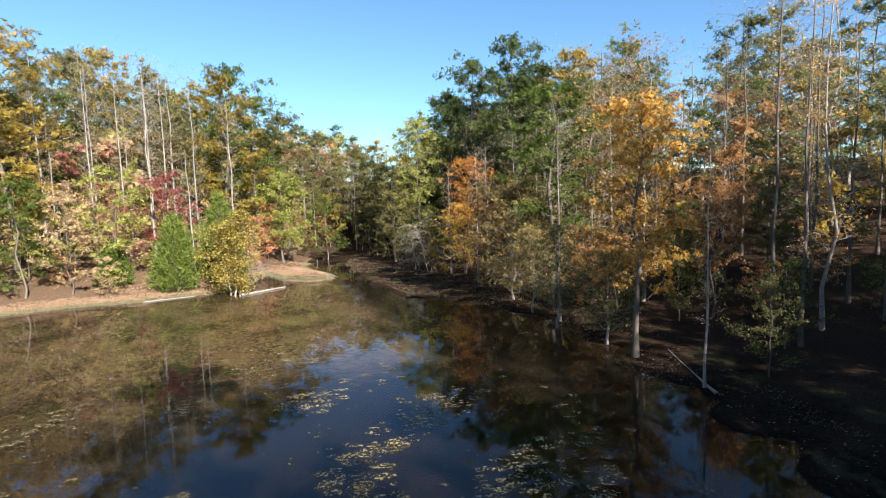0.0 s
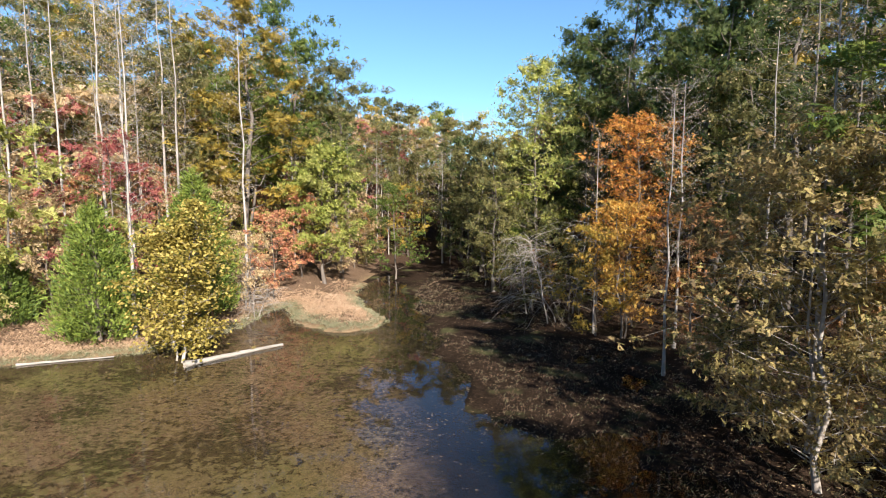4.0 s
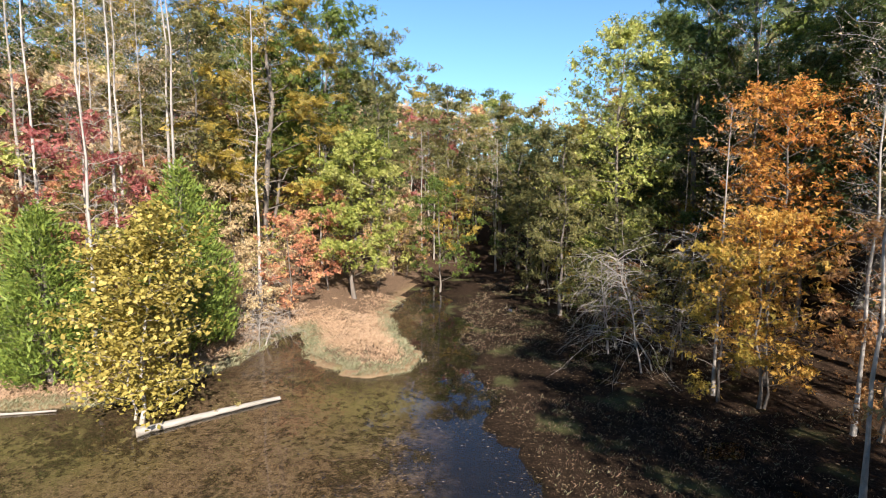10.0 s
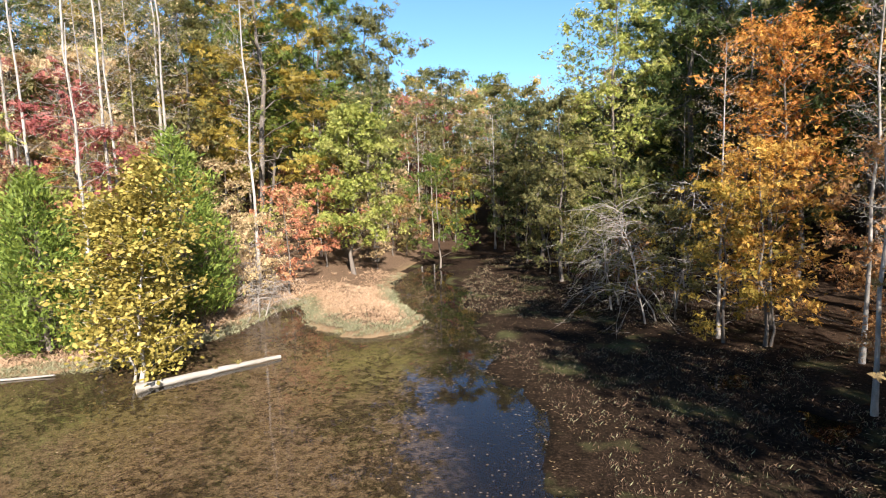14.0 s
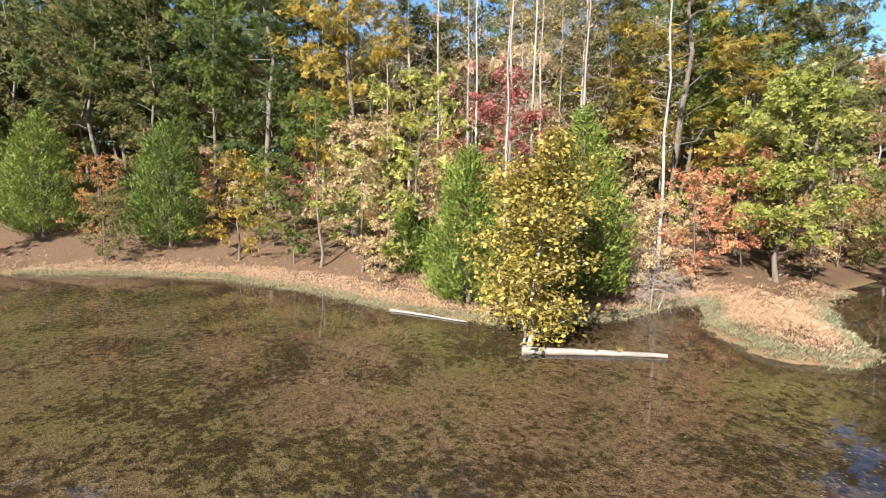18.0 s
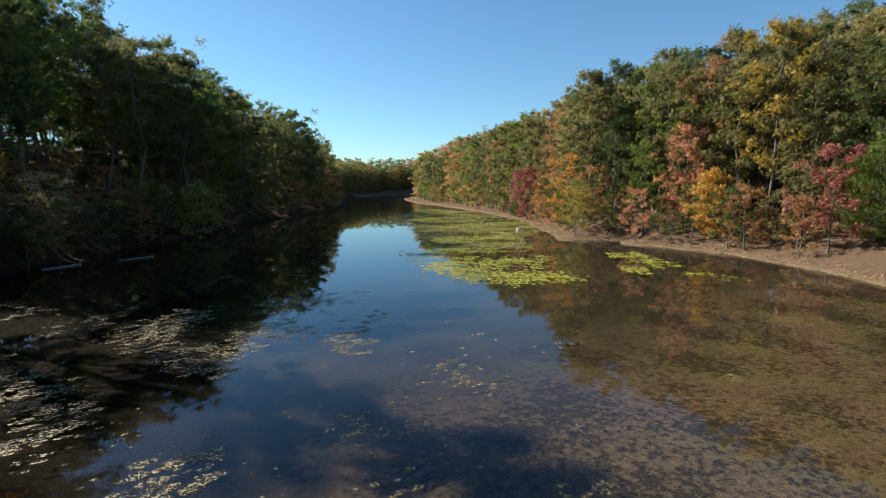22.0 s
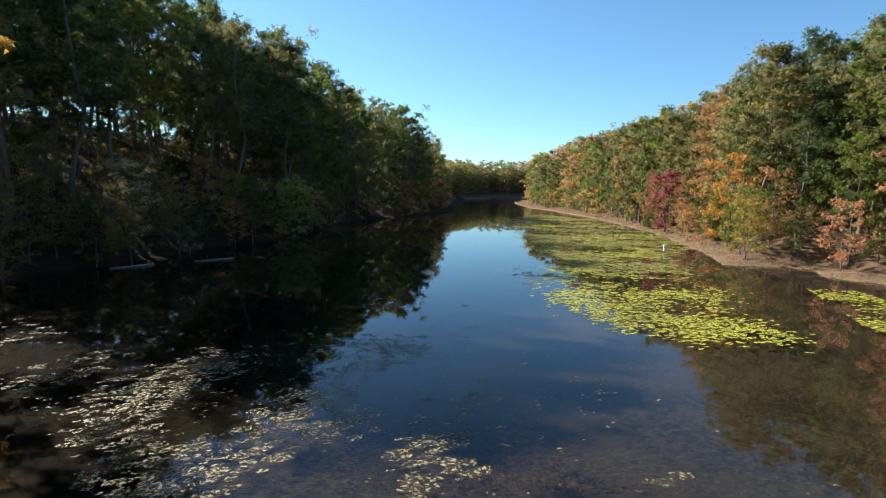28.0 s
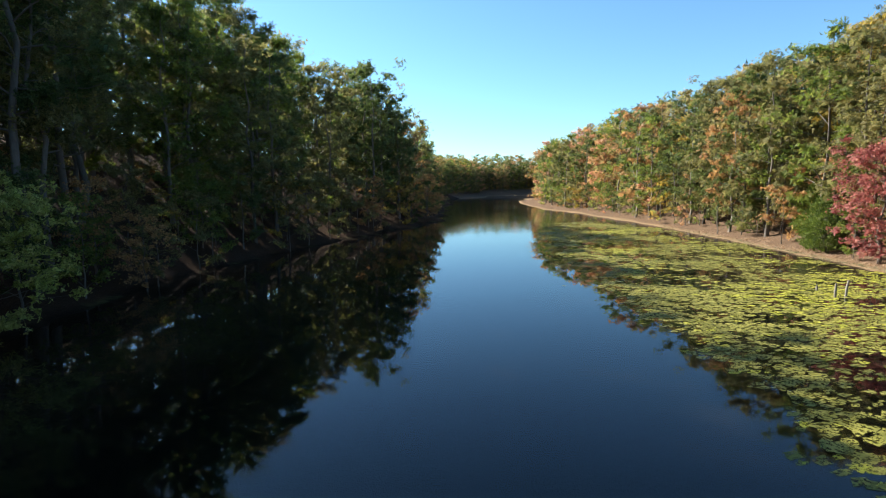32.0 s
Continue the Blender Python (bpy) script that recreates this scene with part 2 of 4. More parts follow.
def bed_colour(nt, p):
    """Mud with brown weed mats just under the surface; tree shade and light lost in the water are put into the colour.
    """
    n1, n2, n3 = noise_tex(nt, 0.12, 4, vec=p), noise_tex(nt, 0.8, 6, 0.68, vec=p), noise_tex(nt, 3.6, 6, 0.75, vec=p)
    n4 = noise_tex(nt, 19.0, 2, 0.6, vec=p)
    n5 = noise_tex(nt, 9.0, 5, 0.8, vec=p)
    n2 = math_node(nt, 'ADD', math_node(nt, 'MULTIPLY', n2, 0.6), math_node(nt, 'MULTIPLY', n5, 0.4))
    mud = ramp(nt, math_node(nt, 'ADD', math_node(nt, 'MULTIPLY', n3, 0.5), math_node(nt, 'MULTIPLY', n5, 0.5)), [(0.40, (0.045, 0.031, 0.019)), (0.5, (0.135, 0.095, 0.058)), (0.62, (0.215, 0.158, 0.098))])
    weed = ramp(nt, n5, [(0.40, (0.008, 0.006, 0.005)), (0.55, (0.030, 0.021, 0.013)), (0.70, (0.10, 0.07, 0.04))])
    # weed stands thick in wide patches and thin between them
    crowd = noise_tex(nt, 0.23, 4, 0.6, vec=p)
    clump = noise_tex(nt, 3.4, 5, 0.75, vec=p)
    wm = ramp(nt, math_node(nt, 'ADD', math_node(nt, 'MULTIPLY', clump, 0.7), math_node(nt, 'MULTIPLY', crowd, 0.55)), [(0.625, (0, 0, 0)), (0.665, (1, 1, 1))])
    grain = ramp(nt, noise_tex(nt, 22.0, 3, 0.7, vec=p), [(0.38, (0.45, 0.45, 0.45)), (0.62, (1.25, 1.25, 1.25))])
    mud = mix_col(nt, 1.0, mud, grain, 'MULTIPLY')
    green = ramp(nt, n1, [(0.47, (0, 0, 0)), (0.62, (1, 1, 1))])
    mud = mix_col(nt, math_node(nt, 'MULTIPLY', green, 0.65), mud, (0.115, 0.105, 0.04))
    col = mix_col(nt, math_node(nt, 'MULTIPLY', wm, 0.85), mud, weed)
    sep = nt.nodes.new("ShaderNodeSeparateXYZ")
    nt.links.new(p, sep.inputs[0])
    x, y = sep.outputs[0], sep.outputs[1]
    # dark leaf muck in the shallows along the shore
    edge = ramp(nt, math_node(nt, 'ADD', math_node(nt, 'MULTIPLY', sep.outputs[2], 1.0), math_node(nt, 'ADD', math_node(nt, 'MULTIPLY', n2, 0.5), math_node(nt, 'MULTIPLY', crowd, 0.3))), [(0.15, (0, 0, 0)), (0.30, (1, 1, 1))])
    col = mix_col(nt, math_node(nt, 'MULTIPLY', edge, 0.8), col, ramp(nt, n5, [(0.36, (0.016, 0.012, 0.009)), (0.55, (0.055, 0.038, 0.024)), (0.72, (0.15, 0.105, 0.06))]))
    # east of f1 and f2: dark leaf litter with the tree shade put in
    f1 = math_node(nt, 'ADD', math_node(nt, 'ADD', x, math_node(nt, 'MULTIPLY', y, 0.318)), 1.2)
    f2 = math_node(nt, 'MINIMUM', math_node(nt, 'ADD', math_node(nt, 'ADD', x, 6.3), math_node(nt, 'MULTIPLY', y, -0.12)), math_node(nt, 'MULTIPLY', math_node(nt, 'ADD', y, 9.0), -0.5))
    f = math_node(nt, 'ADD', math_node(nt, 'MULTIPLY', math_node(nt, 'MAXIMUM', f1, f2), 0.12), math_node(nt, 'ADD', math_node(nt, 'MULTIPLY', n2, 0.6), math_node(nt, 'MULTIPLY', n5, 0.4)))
    east_shade = ramp(nt, f, [(0.40, (0, 0, 0)), (0.66, (1, 1, 1))])
    # grey bed of the open lake, darkened for light lost in the water
    dim_silt = ramp(nt, math_node(nt, 'ADD', math_node(nt, 'MULTIPLY', math_node(nt, 'ADD', y, math_node(nt, 'MULTIPLY', x, -0.15)), -0.04), math_node(nt, 'MULTIPLY', n5, 0.6)), [(0.48, (0, 0, 0)), (0.88, (1, 1, 1))])
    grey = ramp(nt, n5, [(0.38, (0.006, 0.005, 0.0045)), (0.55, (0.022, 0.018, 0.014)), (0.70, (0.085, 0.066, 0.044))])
    col = mix_col(nt, math_node(nt, 'MULTIPLY', dim_silt, 0.8), col, grey)
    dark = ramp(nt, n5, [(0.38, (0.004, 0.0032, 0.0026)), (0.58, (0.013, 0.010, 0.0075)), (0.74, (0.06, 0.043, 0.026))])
    col = mix_col(nt, east_shade, col, dark)
    spots = ramp(nt, n4, [(0.66, (0, 0, 0)), (0.70, (1, 1, 1))])
    col = mix_col(nt, math_node(nt, 'MULTIPLY', spots, 0.45), col, (0.17, 0.12, 0.07))
    # colour falls to near black with depth, in place of absorption by water
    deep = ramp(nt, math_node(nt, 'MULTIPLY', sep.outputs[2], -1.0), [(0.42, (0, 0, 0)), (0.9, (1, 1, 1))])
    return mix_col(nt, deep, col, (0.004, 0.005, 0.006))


def ground_material(name, grassy):
    m, nt = mat(name)
    p = world_pos(nt)
    n1, n2, n3 = noise_tex(nt, 0.35, 5, vec=p), noise_tex(nt, 3.0, 6, 0.7, vec=p), noise_tex(nt, 14.0, 5, 0.7, vec=p)
    # the second, marsh litter tones are darkened for shade of the east-bank trees
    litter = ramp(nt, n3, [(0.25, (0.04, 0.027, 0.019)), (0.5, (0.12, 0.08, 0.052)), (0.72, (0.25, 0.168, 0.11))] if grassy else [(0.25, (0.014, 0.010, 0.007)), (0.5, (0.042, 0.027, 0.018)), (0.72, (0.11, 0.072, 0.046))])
    dry = ramp(nt, n2, [(0.25, (0.12, 0.08, 0.045)), (0.5, (0.27, 0.19, 0.108)), (0.75, (0.39, 0.285, 0.165))])
    sep = nt.nodes.new("ShaderNodeSeparateXYZ")
    nt.links.new(p, sep.inputs[0])
    low = ramp(nt, math_node(nt, 'ADD', sep.outputs[2], math_node(nt, 'MULTIPLY', n2, 0.5)), [(0.24, (1, 1, 1)), (0.52, (0, 0, 0))])
    # wet mud with the missing tree shade put into its colour
    shaded_wet = ramp(nt, n3, [(0.3, (0.006, 0.0045, 0.0035)), (0.55, (0.018, 0.012, 0.008)), (0.75, (0.068, 0.045, 0.028))])
    col = mix_col(nt, low, litter, dry if grassy else shaded_wet)
    moss = ramp(nt, n1, [(0.55, (0, 0, 0)), (0.68, (1, 1, 1))])
    col = mix_col(nt, math_node(nt, 'MULTIPLY', math_node(nt, 'MULTIPLY', moss, low), 0.5), col, (0.14, 0.16, 0.06))
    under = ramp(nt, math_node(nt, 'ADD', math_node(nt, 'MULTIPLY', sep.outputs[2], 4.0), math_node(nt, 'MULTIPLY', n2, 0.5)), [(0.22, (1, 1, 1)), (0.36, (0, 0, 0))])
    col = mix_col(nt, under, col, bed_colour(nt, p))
    pb = nd(nt, "ShaderNodeBsdfPrincipled", Roughness=0.95)
    pb.inputs["Specular IOR Level"].default_value = 0.03
    nt.links.new(col, pb.inputs["Base Color"])
    bp = nd(nt, "ShaderNodeBump", Strength=0.8, Distance=0.12)
    nt.links.new(math_node(nt, 'ADD', n2, n3), bp.inputs["Height"])
    nt.links.new(bp.outputs[0], pb.inputs["Normal"])
    out = nt.nodes.new("ShaderNodeOutputMaterial")
    nt.links.new(pb.outputs[0], out.inputs[0])
    return m


def water_material():
    m, nt = mat("lake_water")
    tr = nt.nodes.new("ShaderNodeBsdfTransparent")
    tr.inputs[0].default_value = (0.88, 0.85, 0.78, 1)
    gl = nd(nt, "ShaderNodeBsdfGlossy", Roughness=0.008)
    gl.inputs[0].default_value = (0.95, 0.97, 1, 1)
    p = world_pos(nt)
    n = noise_tex(nt, 1.4, 3, 0.5, vec=p)
    area = ramp(nt, noise_tex(nt, 0.03, 2, vec=p), [(0.42, (0.15, 0.15, 0.15)), (0.62, (1, 1, 1))])
    bp = nd(nt, "ShaderNodeBump", Distance=0.012)
    sep = nt.nodes.new("ShaderNodeSeparateXYZ")
    nt.links.new(p, sep.inputs[0])
    breeze = ramp(nt, math_node(nt, 'ADD', math_node(nt, 'MULTIPLY', sep.outputs[1], -0.005), math_node(nt, 'MULTIPLY', noise_tex(nt, 0.02, 3, vec=p), 0.35)), [(0.72, (0, 0, 0)), (0.95, (0.75, 0.75, 0.75))])
    nt.links.new(math_node(nt, 'ADD', math_node(nt, 'MULTIPLY', area, 0.10), breeze), bp.inputs["Strength"])
    nt.links.new(n, bp.inputs["Height"])
    fr = nd(nt, "ShaderNodeFresnel", IOR=1.33)
    nt.links.new(bp.outputs[0], gl.inputs["Normal"])
    mx = nt.nodes.new("ShaderNodeMixShader")
    nt.links.new(fr.outputs[0], mx.inputs[0])
    nt.links.new(tr.outputs[0], mx.inputs[1])
    nt.links.new(gl.outputs[0], mx.inputs[2])
    out = nt.nodes.new("ShaderNodeOutputMaterial")
    nt.links.new(mx.outputs[0], out.inputs[0])
    return m


# ---------- plan of the lake ----------
WEST = [(-14.5, 52), (-14.6, 42), (-13.8, 34.6), (-11.8, 29.8), (-9.0, 25.5), (-9.2, 23.6), (-11.2, 22.4), (-14.8, 24.4), (-16.6, 27.5),
        (-17.9, 29.6), (-18.6, 27), (-18.2, 22.5), (-19.4, 17.2), (-22.2, 16.0), (-25.8, 13.8), (-32.3, 11.9), (-39.8, 8.2), (-44, 4.0), (-48.4, -2.9), (-57.8, -15.8),
        (-62.5, -25), (-63.4, -34), (-62, -39.5), (-66, -42.5), (-64, -45.5), (-59.6, -48.0), (-66, -55), (-74.9, -67.5), (-83.7, -79.2), (-93.8, -98), (-105, -120),
        (-118.5, -151), (-140, -205), (-165, -249), (-220, -318), (-300, -425)]
EAST = [(-12.0, 53), (-8.6, 44), (-4.2, 33.2), (-0.4, 25.8), (2.7, 20.8), (5.2, 14), (5.5, 8.0), (8.0, 2.5), (10.5, -4.5), (12.2, -15), (12.6, -28), (10, -38),
        (5.6, -45.5), (8.5, -51), (8.2, -55.5), (3.0, -60.6), (-3.0, -66.5), (-10.5, -78), (-21.0, -90), (-28, -105), (-48, -130), (-80, -165), (-118, -248), (-160, -338), (-245, -428)]
LAKE = np.array(WEST + EAST[::-1], float)


def shore(px, py):
    """Signed distance to the waterline: positive on land."""
    px, py = np.asarray(px, float), np.asarray(py, float)
    best = np.full(px.shape, 1e9)
    inside = np.zeros(px.shape, bool)
    n = len(LAKE)
    for i in range(n):
        ax, ay = LAKE[i]
        bx, by = LAKE[(i + 1) % n]
        dx, dy = bx - ax, by - ay
        u = np.clip(((px - ax) * dx + (py - ay) * dy) / (dx * dx + dy * dy), 0, 1)
        best = np.minimum(best, (px - ax - u * dx) ** 2 + (py - ay - u * dy) ** 2)
        cross = (ay > py) != (by > py)
        with np.errstate(divide='ignore', invalid='ignore'):
            inside ^= cross & (px < (bx - ax) * (py - ay) / (by - ay + 1e-12) + ax)
    d = np.sqrt(best)
    return np.where(inside, -d, d)


def waves(px, py, scale, seed):
    r = np.random.RandomState(seed)
    out = np.zeros_like(px, float)
    for k in range(7):
        a, f, ph = r.uniform(0, 6.28), scale * r.uniform(0.5, 2.2), r.uniform(0, 6.28)
        out += np.sin((px * math.cos(a) + py * math.sin(a)) * f + ph)
    return out / 7


def land(px, py):
    """Height of ground and lake bed."""
    px, py = np.asarray(px, float), np.asarray(py, float)
    d = shore(px, py) + 0.4 * waves(px, py, 1.1, 3) + 0.3 * waves(px, py, 2.6, 4)
    marsh = np.clip((px + 9) / 4, 0, 1) * np.clip((py + 45) / 10, 0, 1)
    south = (1 - marsh) * (px > np.interp(py, [-420, -250, -130, -60, -40], [-170, -125, -62, -20, -10])) * np.clip((-30 - py) / 15, 0, 1)
    flat = 2.5 + marsh * 9.0 - south * 1.5
    up = np.clip(d - flat, 0, None)
    hill = (15.0 + 3 * south) * (1 - np.exp(-(up / (36.0 - 12 * south)) ** 1.2)) + 3.0 * waves(px, py, 0.04, 5) * np.clip(up / 40, 0, 1)
    knoll = 0.42 * np.exp(-((px + 11.9) ** 2 + (py - 25.3) ** 2) / 5.0)
    dry = knoll + 0.05 + 0.10 * np.clip(d, 0, 4) + 0.02 * np.clip(d, 0, 20) + 0.10 * waves(px, py, 0.8, 7) * np.clip(d / 3, 0, 1)
    bog = 0.03 * np.clip(d, 0, 20) + 0.11 * waves(px, py, 0.9, 17) + 0.05 * waves(px, py, 2.3, 18)
    out = dry * (1 - marsh) + bog * marsh + hill
    deep = np.clip((-py - 34) / 14, 0, 1) * np.clip((-d - 9) / 9, 0, 1)
    bed = -np.clip(-d * 0.10, 0, 0.33) - 0.02 - deep * 0.9 + 0.05 * waves(px, py, 0.7, 9) * np.clip(-d, 0, 1)
    bed = np.where(marsh > 0.5, -np.clip(-d * 0.05, 0, 0.33) - deep * 0.9 + 0.07 * waves(px, py, 0.9, 17) * np.clip(1.3 + d / 6, 0, 1), bed)
    bay = np.clip((py - 5) / 6, 0, 1) * np.clip((px + 0.318 * py + 0.6 + 2.2 * waves(px, py, 0.6, 21)) / 3, 0, 1)
    bed = bed * (1 - bay) + bay * (0.06 + 0.07 * waves(px, py, 0.9, 17) + 0.045 * waves(px, py, 2.1, 19))
    return np.where(d > 0, out, bed)


def land_z(x, y):
    return float(land(np.array([x]), np.array([y]))[0])


def mesh_from(name, verts, faces, material, indices=None, smooth=False):
    """A mesh from arrays: verts (n,3), faces (m,k) with k = 3 or 4."""
    me = bpy.data.meshes.new(name)
    verts, faces = np.asarray(verts, np.float32), np.asarray(faces, np.int32)
    k = faces.shape[1]
    me.vertices.add(len(verts))
    me.vertices.foreach_set("co", verts.ravel())
    me.loops.add(faces.size)
    me.loops.foreach_set("vertex_index", faces.ravel())
    me.polygons.add(len(faces))
    me.polygons.foreach_set("loop_start", np.arange(0, faces.size, k, dtype=np.int32))
    me.polygons.foreach_set("loop_total", np.full(len(faces), k, np.int32))
    for mm in (material if isinstance(material, (list, tuple)) else [material]):
        me.materials.append(mm)
    if indices is not None:
        me.polygons.foreach_set("material_index", np.asarray(indices, np.int32))
    if smooth:
        me.polygons.foreach_set("use_smooth", np.ones(len(faces), bool))
    me.update(calc_edges=True)
    return me


def grid_axis(lo, hi, step, far):
    a = list(np.arange(lo, hi + 0.01, step))
    s = step
    while a[-1] < far:
        s *= 1.25
        a.append(a[-1] + s)
    s, b = step, [lo]
    while b[-1] > -far:
        s *= 1.25
        b.append(b[-1] - s)
    return np.array(b[:0:-1] + a)


def mid_line(y):
    return np.interp(y, [-420, -250, -130, -60, 10, 30, 60, 130], [-190, -130, -75, -20, -10, -8, -13, -31])


gx, gy = grid_axis(-80, 28, 0.9, 2600), grid_axis(-95, 62, 0.9, 2600)
GX, GY = np.meshgrid(gx, gy)
GZ = land(GX.ravel(), GY.ravel())
nx, ny = len(gx), len(gy)
ii = (np.arange(ny - 1)[:, None] * nx + np.arange(nx - 1)[None]).ravel()
quads = np.stack([ii, ii + 1, ii + nx + 1, ii + nx], 1)
cx, cy = (GX[:-1, :-1] + GX[1:, 1:]).ravel() / 2, (GY[:-1, :-1] + GY[1:, 1:]).ravel() / 2
ground = new("ground", mesh_from("ground", np.stack([GX.ravel(), GY.ravel(), GZ], 1), quads, [ground_material("grassy_bank", True), ground_material("shaded_marsh_litter", False)], (cx > mid_line(cy) - np.clip((cy - 26) * 0.7, 0, 5)).astype(int), True))
tagged(ground, "leaf-littered forest floor sloping down to a muddy lake bed", "ground", kind="structure")
# water sheet
wx, wy = np.array([-520, -260, -120, -60, -20, 10, 40.0]), np.array([-640, -420, -300, -200, -120, -60, -20, 20, 60, 140.0])
WX, WY = np.meshgrid(wx, wy)
ii = (np.arange(len(wy) - 1)[:, None] * len(wx) + np.arange(len(wx) - 1)[None]).ravel()
water = new("water", mesh_from("water", np.stack([WX.ravel(), WY.ravel(), 0 * WX.ravel()], 1), np.stack([ii, ii + 1, ii + len(wx) + 1, ii + len(wx)], 1), water_material()))
water.visible_shadow = False
tagged(water, "still shallow lake water reflecting sky and autumn trees", "lake water", kind="structure")


# ---------- trees ----------
def tube(points, radii, sides=5):
    """A tapering tube along points: verts and quads."""
    pts, n = np.asarray(points, float), len(points)
    d = np.gradient(pts, axis=0)
    d /= np.linalg.norm(d, axis=1)[:, None] + 1e-9
    ref = np.where(np.abs(d[:, 2:3]) > 0.9, [[1.0, 0, 0]], [[0, 0, 1.0]])
    a = np.cross(d, ref)
    a /= np.linalg.norm(a, axis=1)[:, None] + 1e-9
    b = np.cross(d, a)
    th = np.arange(sides) / sides * 2 * np.pi
    v = pts[:, None] + np.asarray(radii)[:, None, None] * (np.cos(th)[None, :, None] * a[:, None] + np.sin(th)[None, :, None] * b[:, None])
    i, j = np.meshgrid(np.arange(n - 1), np.arange(sides), indexing='ij')
    i, j = i.ravel(), j.ravel()
    k = (j + 1) % sides
    return v.reshape(-1, 3), np.stack([i * sides + j, i * sides + k, (i + 1) * sides + k, (i + 1) * sides + j], 1)


def join(parts):
    vs, fs, o = [], [], 0
    for v, f in parts:
        vs.append(v)
        fs.append(f + o)
        o += len(v)
    return np.concatenate(vs), np.concatenate(fs)


def leaves_at(r, centers, per, spread, size, flat=0.5, droop=0.0):
    """Pointed leaf blades scattered round cluster centres."""
    c = np.repeat(centers, per, 0)
    n = len(c)
    c = c + r.normal(0, 1, (n, 3)) * np.array([spread, spread, spread * 0.7])
    nrm = r.normal(0, 1, (n, 3))
    nrm[:, 2] = np.abs(nrm[:, 2]) + flat
    nrm /= np.linalg.norm(nrm, axis=1)[:, None]
    t = np.cross(nrm, r.normal(0, 1, (n, 3)))
    t /= np.linalg.norm(t, axis=1)[:, None] + 1e-9
    t[:, 2] -= droop
    b = np.cross(nrm, t)
    s = size * r.uniform(0.6, 1.35, (n, 1))
    v = np.stack([c - t * s * 0.5, c + b * s * 0.36 + nrm * s * 0.06, c + t * s * 0.55, c - b * s * 0.36 + nrm * s * 0.06], 1)
    return v.reshape(-1, 3), np.arange(n * 4).reshape(-1, 4)


def clumps_at(r, centers, per, rad, size, core=0.2):
    """Small leaves on the outside of rounded sprays, broader ones within."""
    n = len(centers) * per
    c = np.repeat(centers, per, 0)
    big = np.repeat(rad * r.uniform(0.6, 1.3, len(centers)), per)[:, None]
    inner = (r.uniform(0, 1, (n, 1)) < core)
    d = r.normal(0, 1, (n, 3))
    d[:, 2] = np.where(d[:, 2] < -0.7, -d[:, 2], d[:, 2])
    d /= np.linalg.norm(d, axis=1)[:, None]
    c = c + d * big * np.where(inner, r.uniform(0, 0.6, (n, 1)), r.uniform(0.3, 1.2, (n, 1))) * np.array([1, 1, 0.72])
    nrm = d * 0.6 + r.normal(0, 0.7, (n, 3)) + np.array([0, 0, 0.45])
    nrm /= np.linalg.norm(nrm, axis=1)[:, None]
    t = np.cross(nrm, r.normal(0, 1, (n, 3)))
    t /= np.linalg.norm(t, axis=1)[:, None] + 1e-9
    b = np.cross(nrm, t)
    s = size * r.uniform(0.6, 1.35, (n, 1)) * np.where(inner, 1.5, 1.0)
    v = np.stack([c - t * s * 0.5 - b * s * r.uniform(0.25, 0.5, (n, 1)), c - t * s * r.uniform(0.2, 0.5, (n, 1)) + b * s * 0.45, c + t * s * 0.65], 1)
    return v.reshape(-1, 3), np.arange(n * 3).reshape(-1, 3)


def bent(r, a, b, n, wob, sag=0.0):
    a, b = np.asarray(a, float), np.asarray(b, float)
    t = np.linspace(0, 1, n)[:, None]
    p = a + (b - a) * t
    p[1:-1] += r.normal(0, wob, (n - 2, 3))
    p[:, 2] -= sag * (t[:, 0] * (1 - t[:, 0]))
    return p


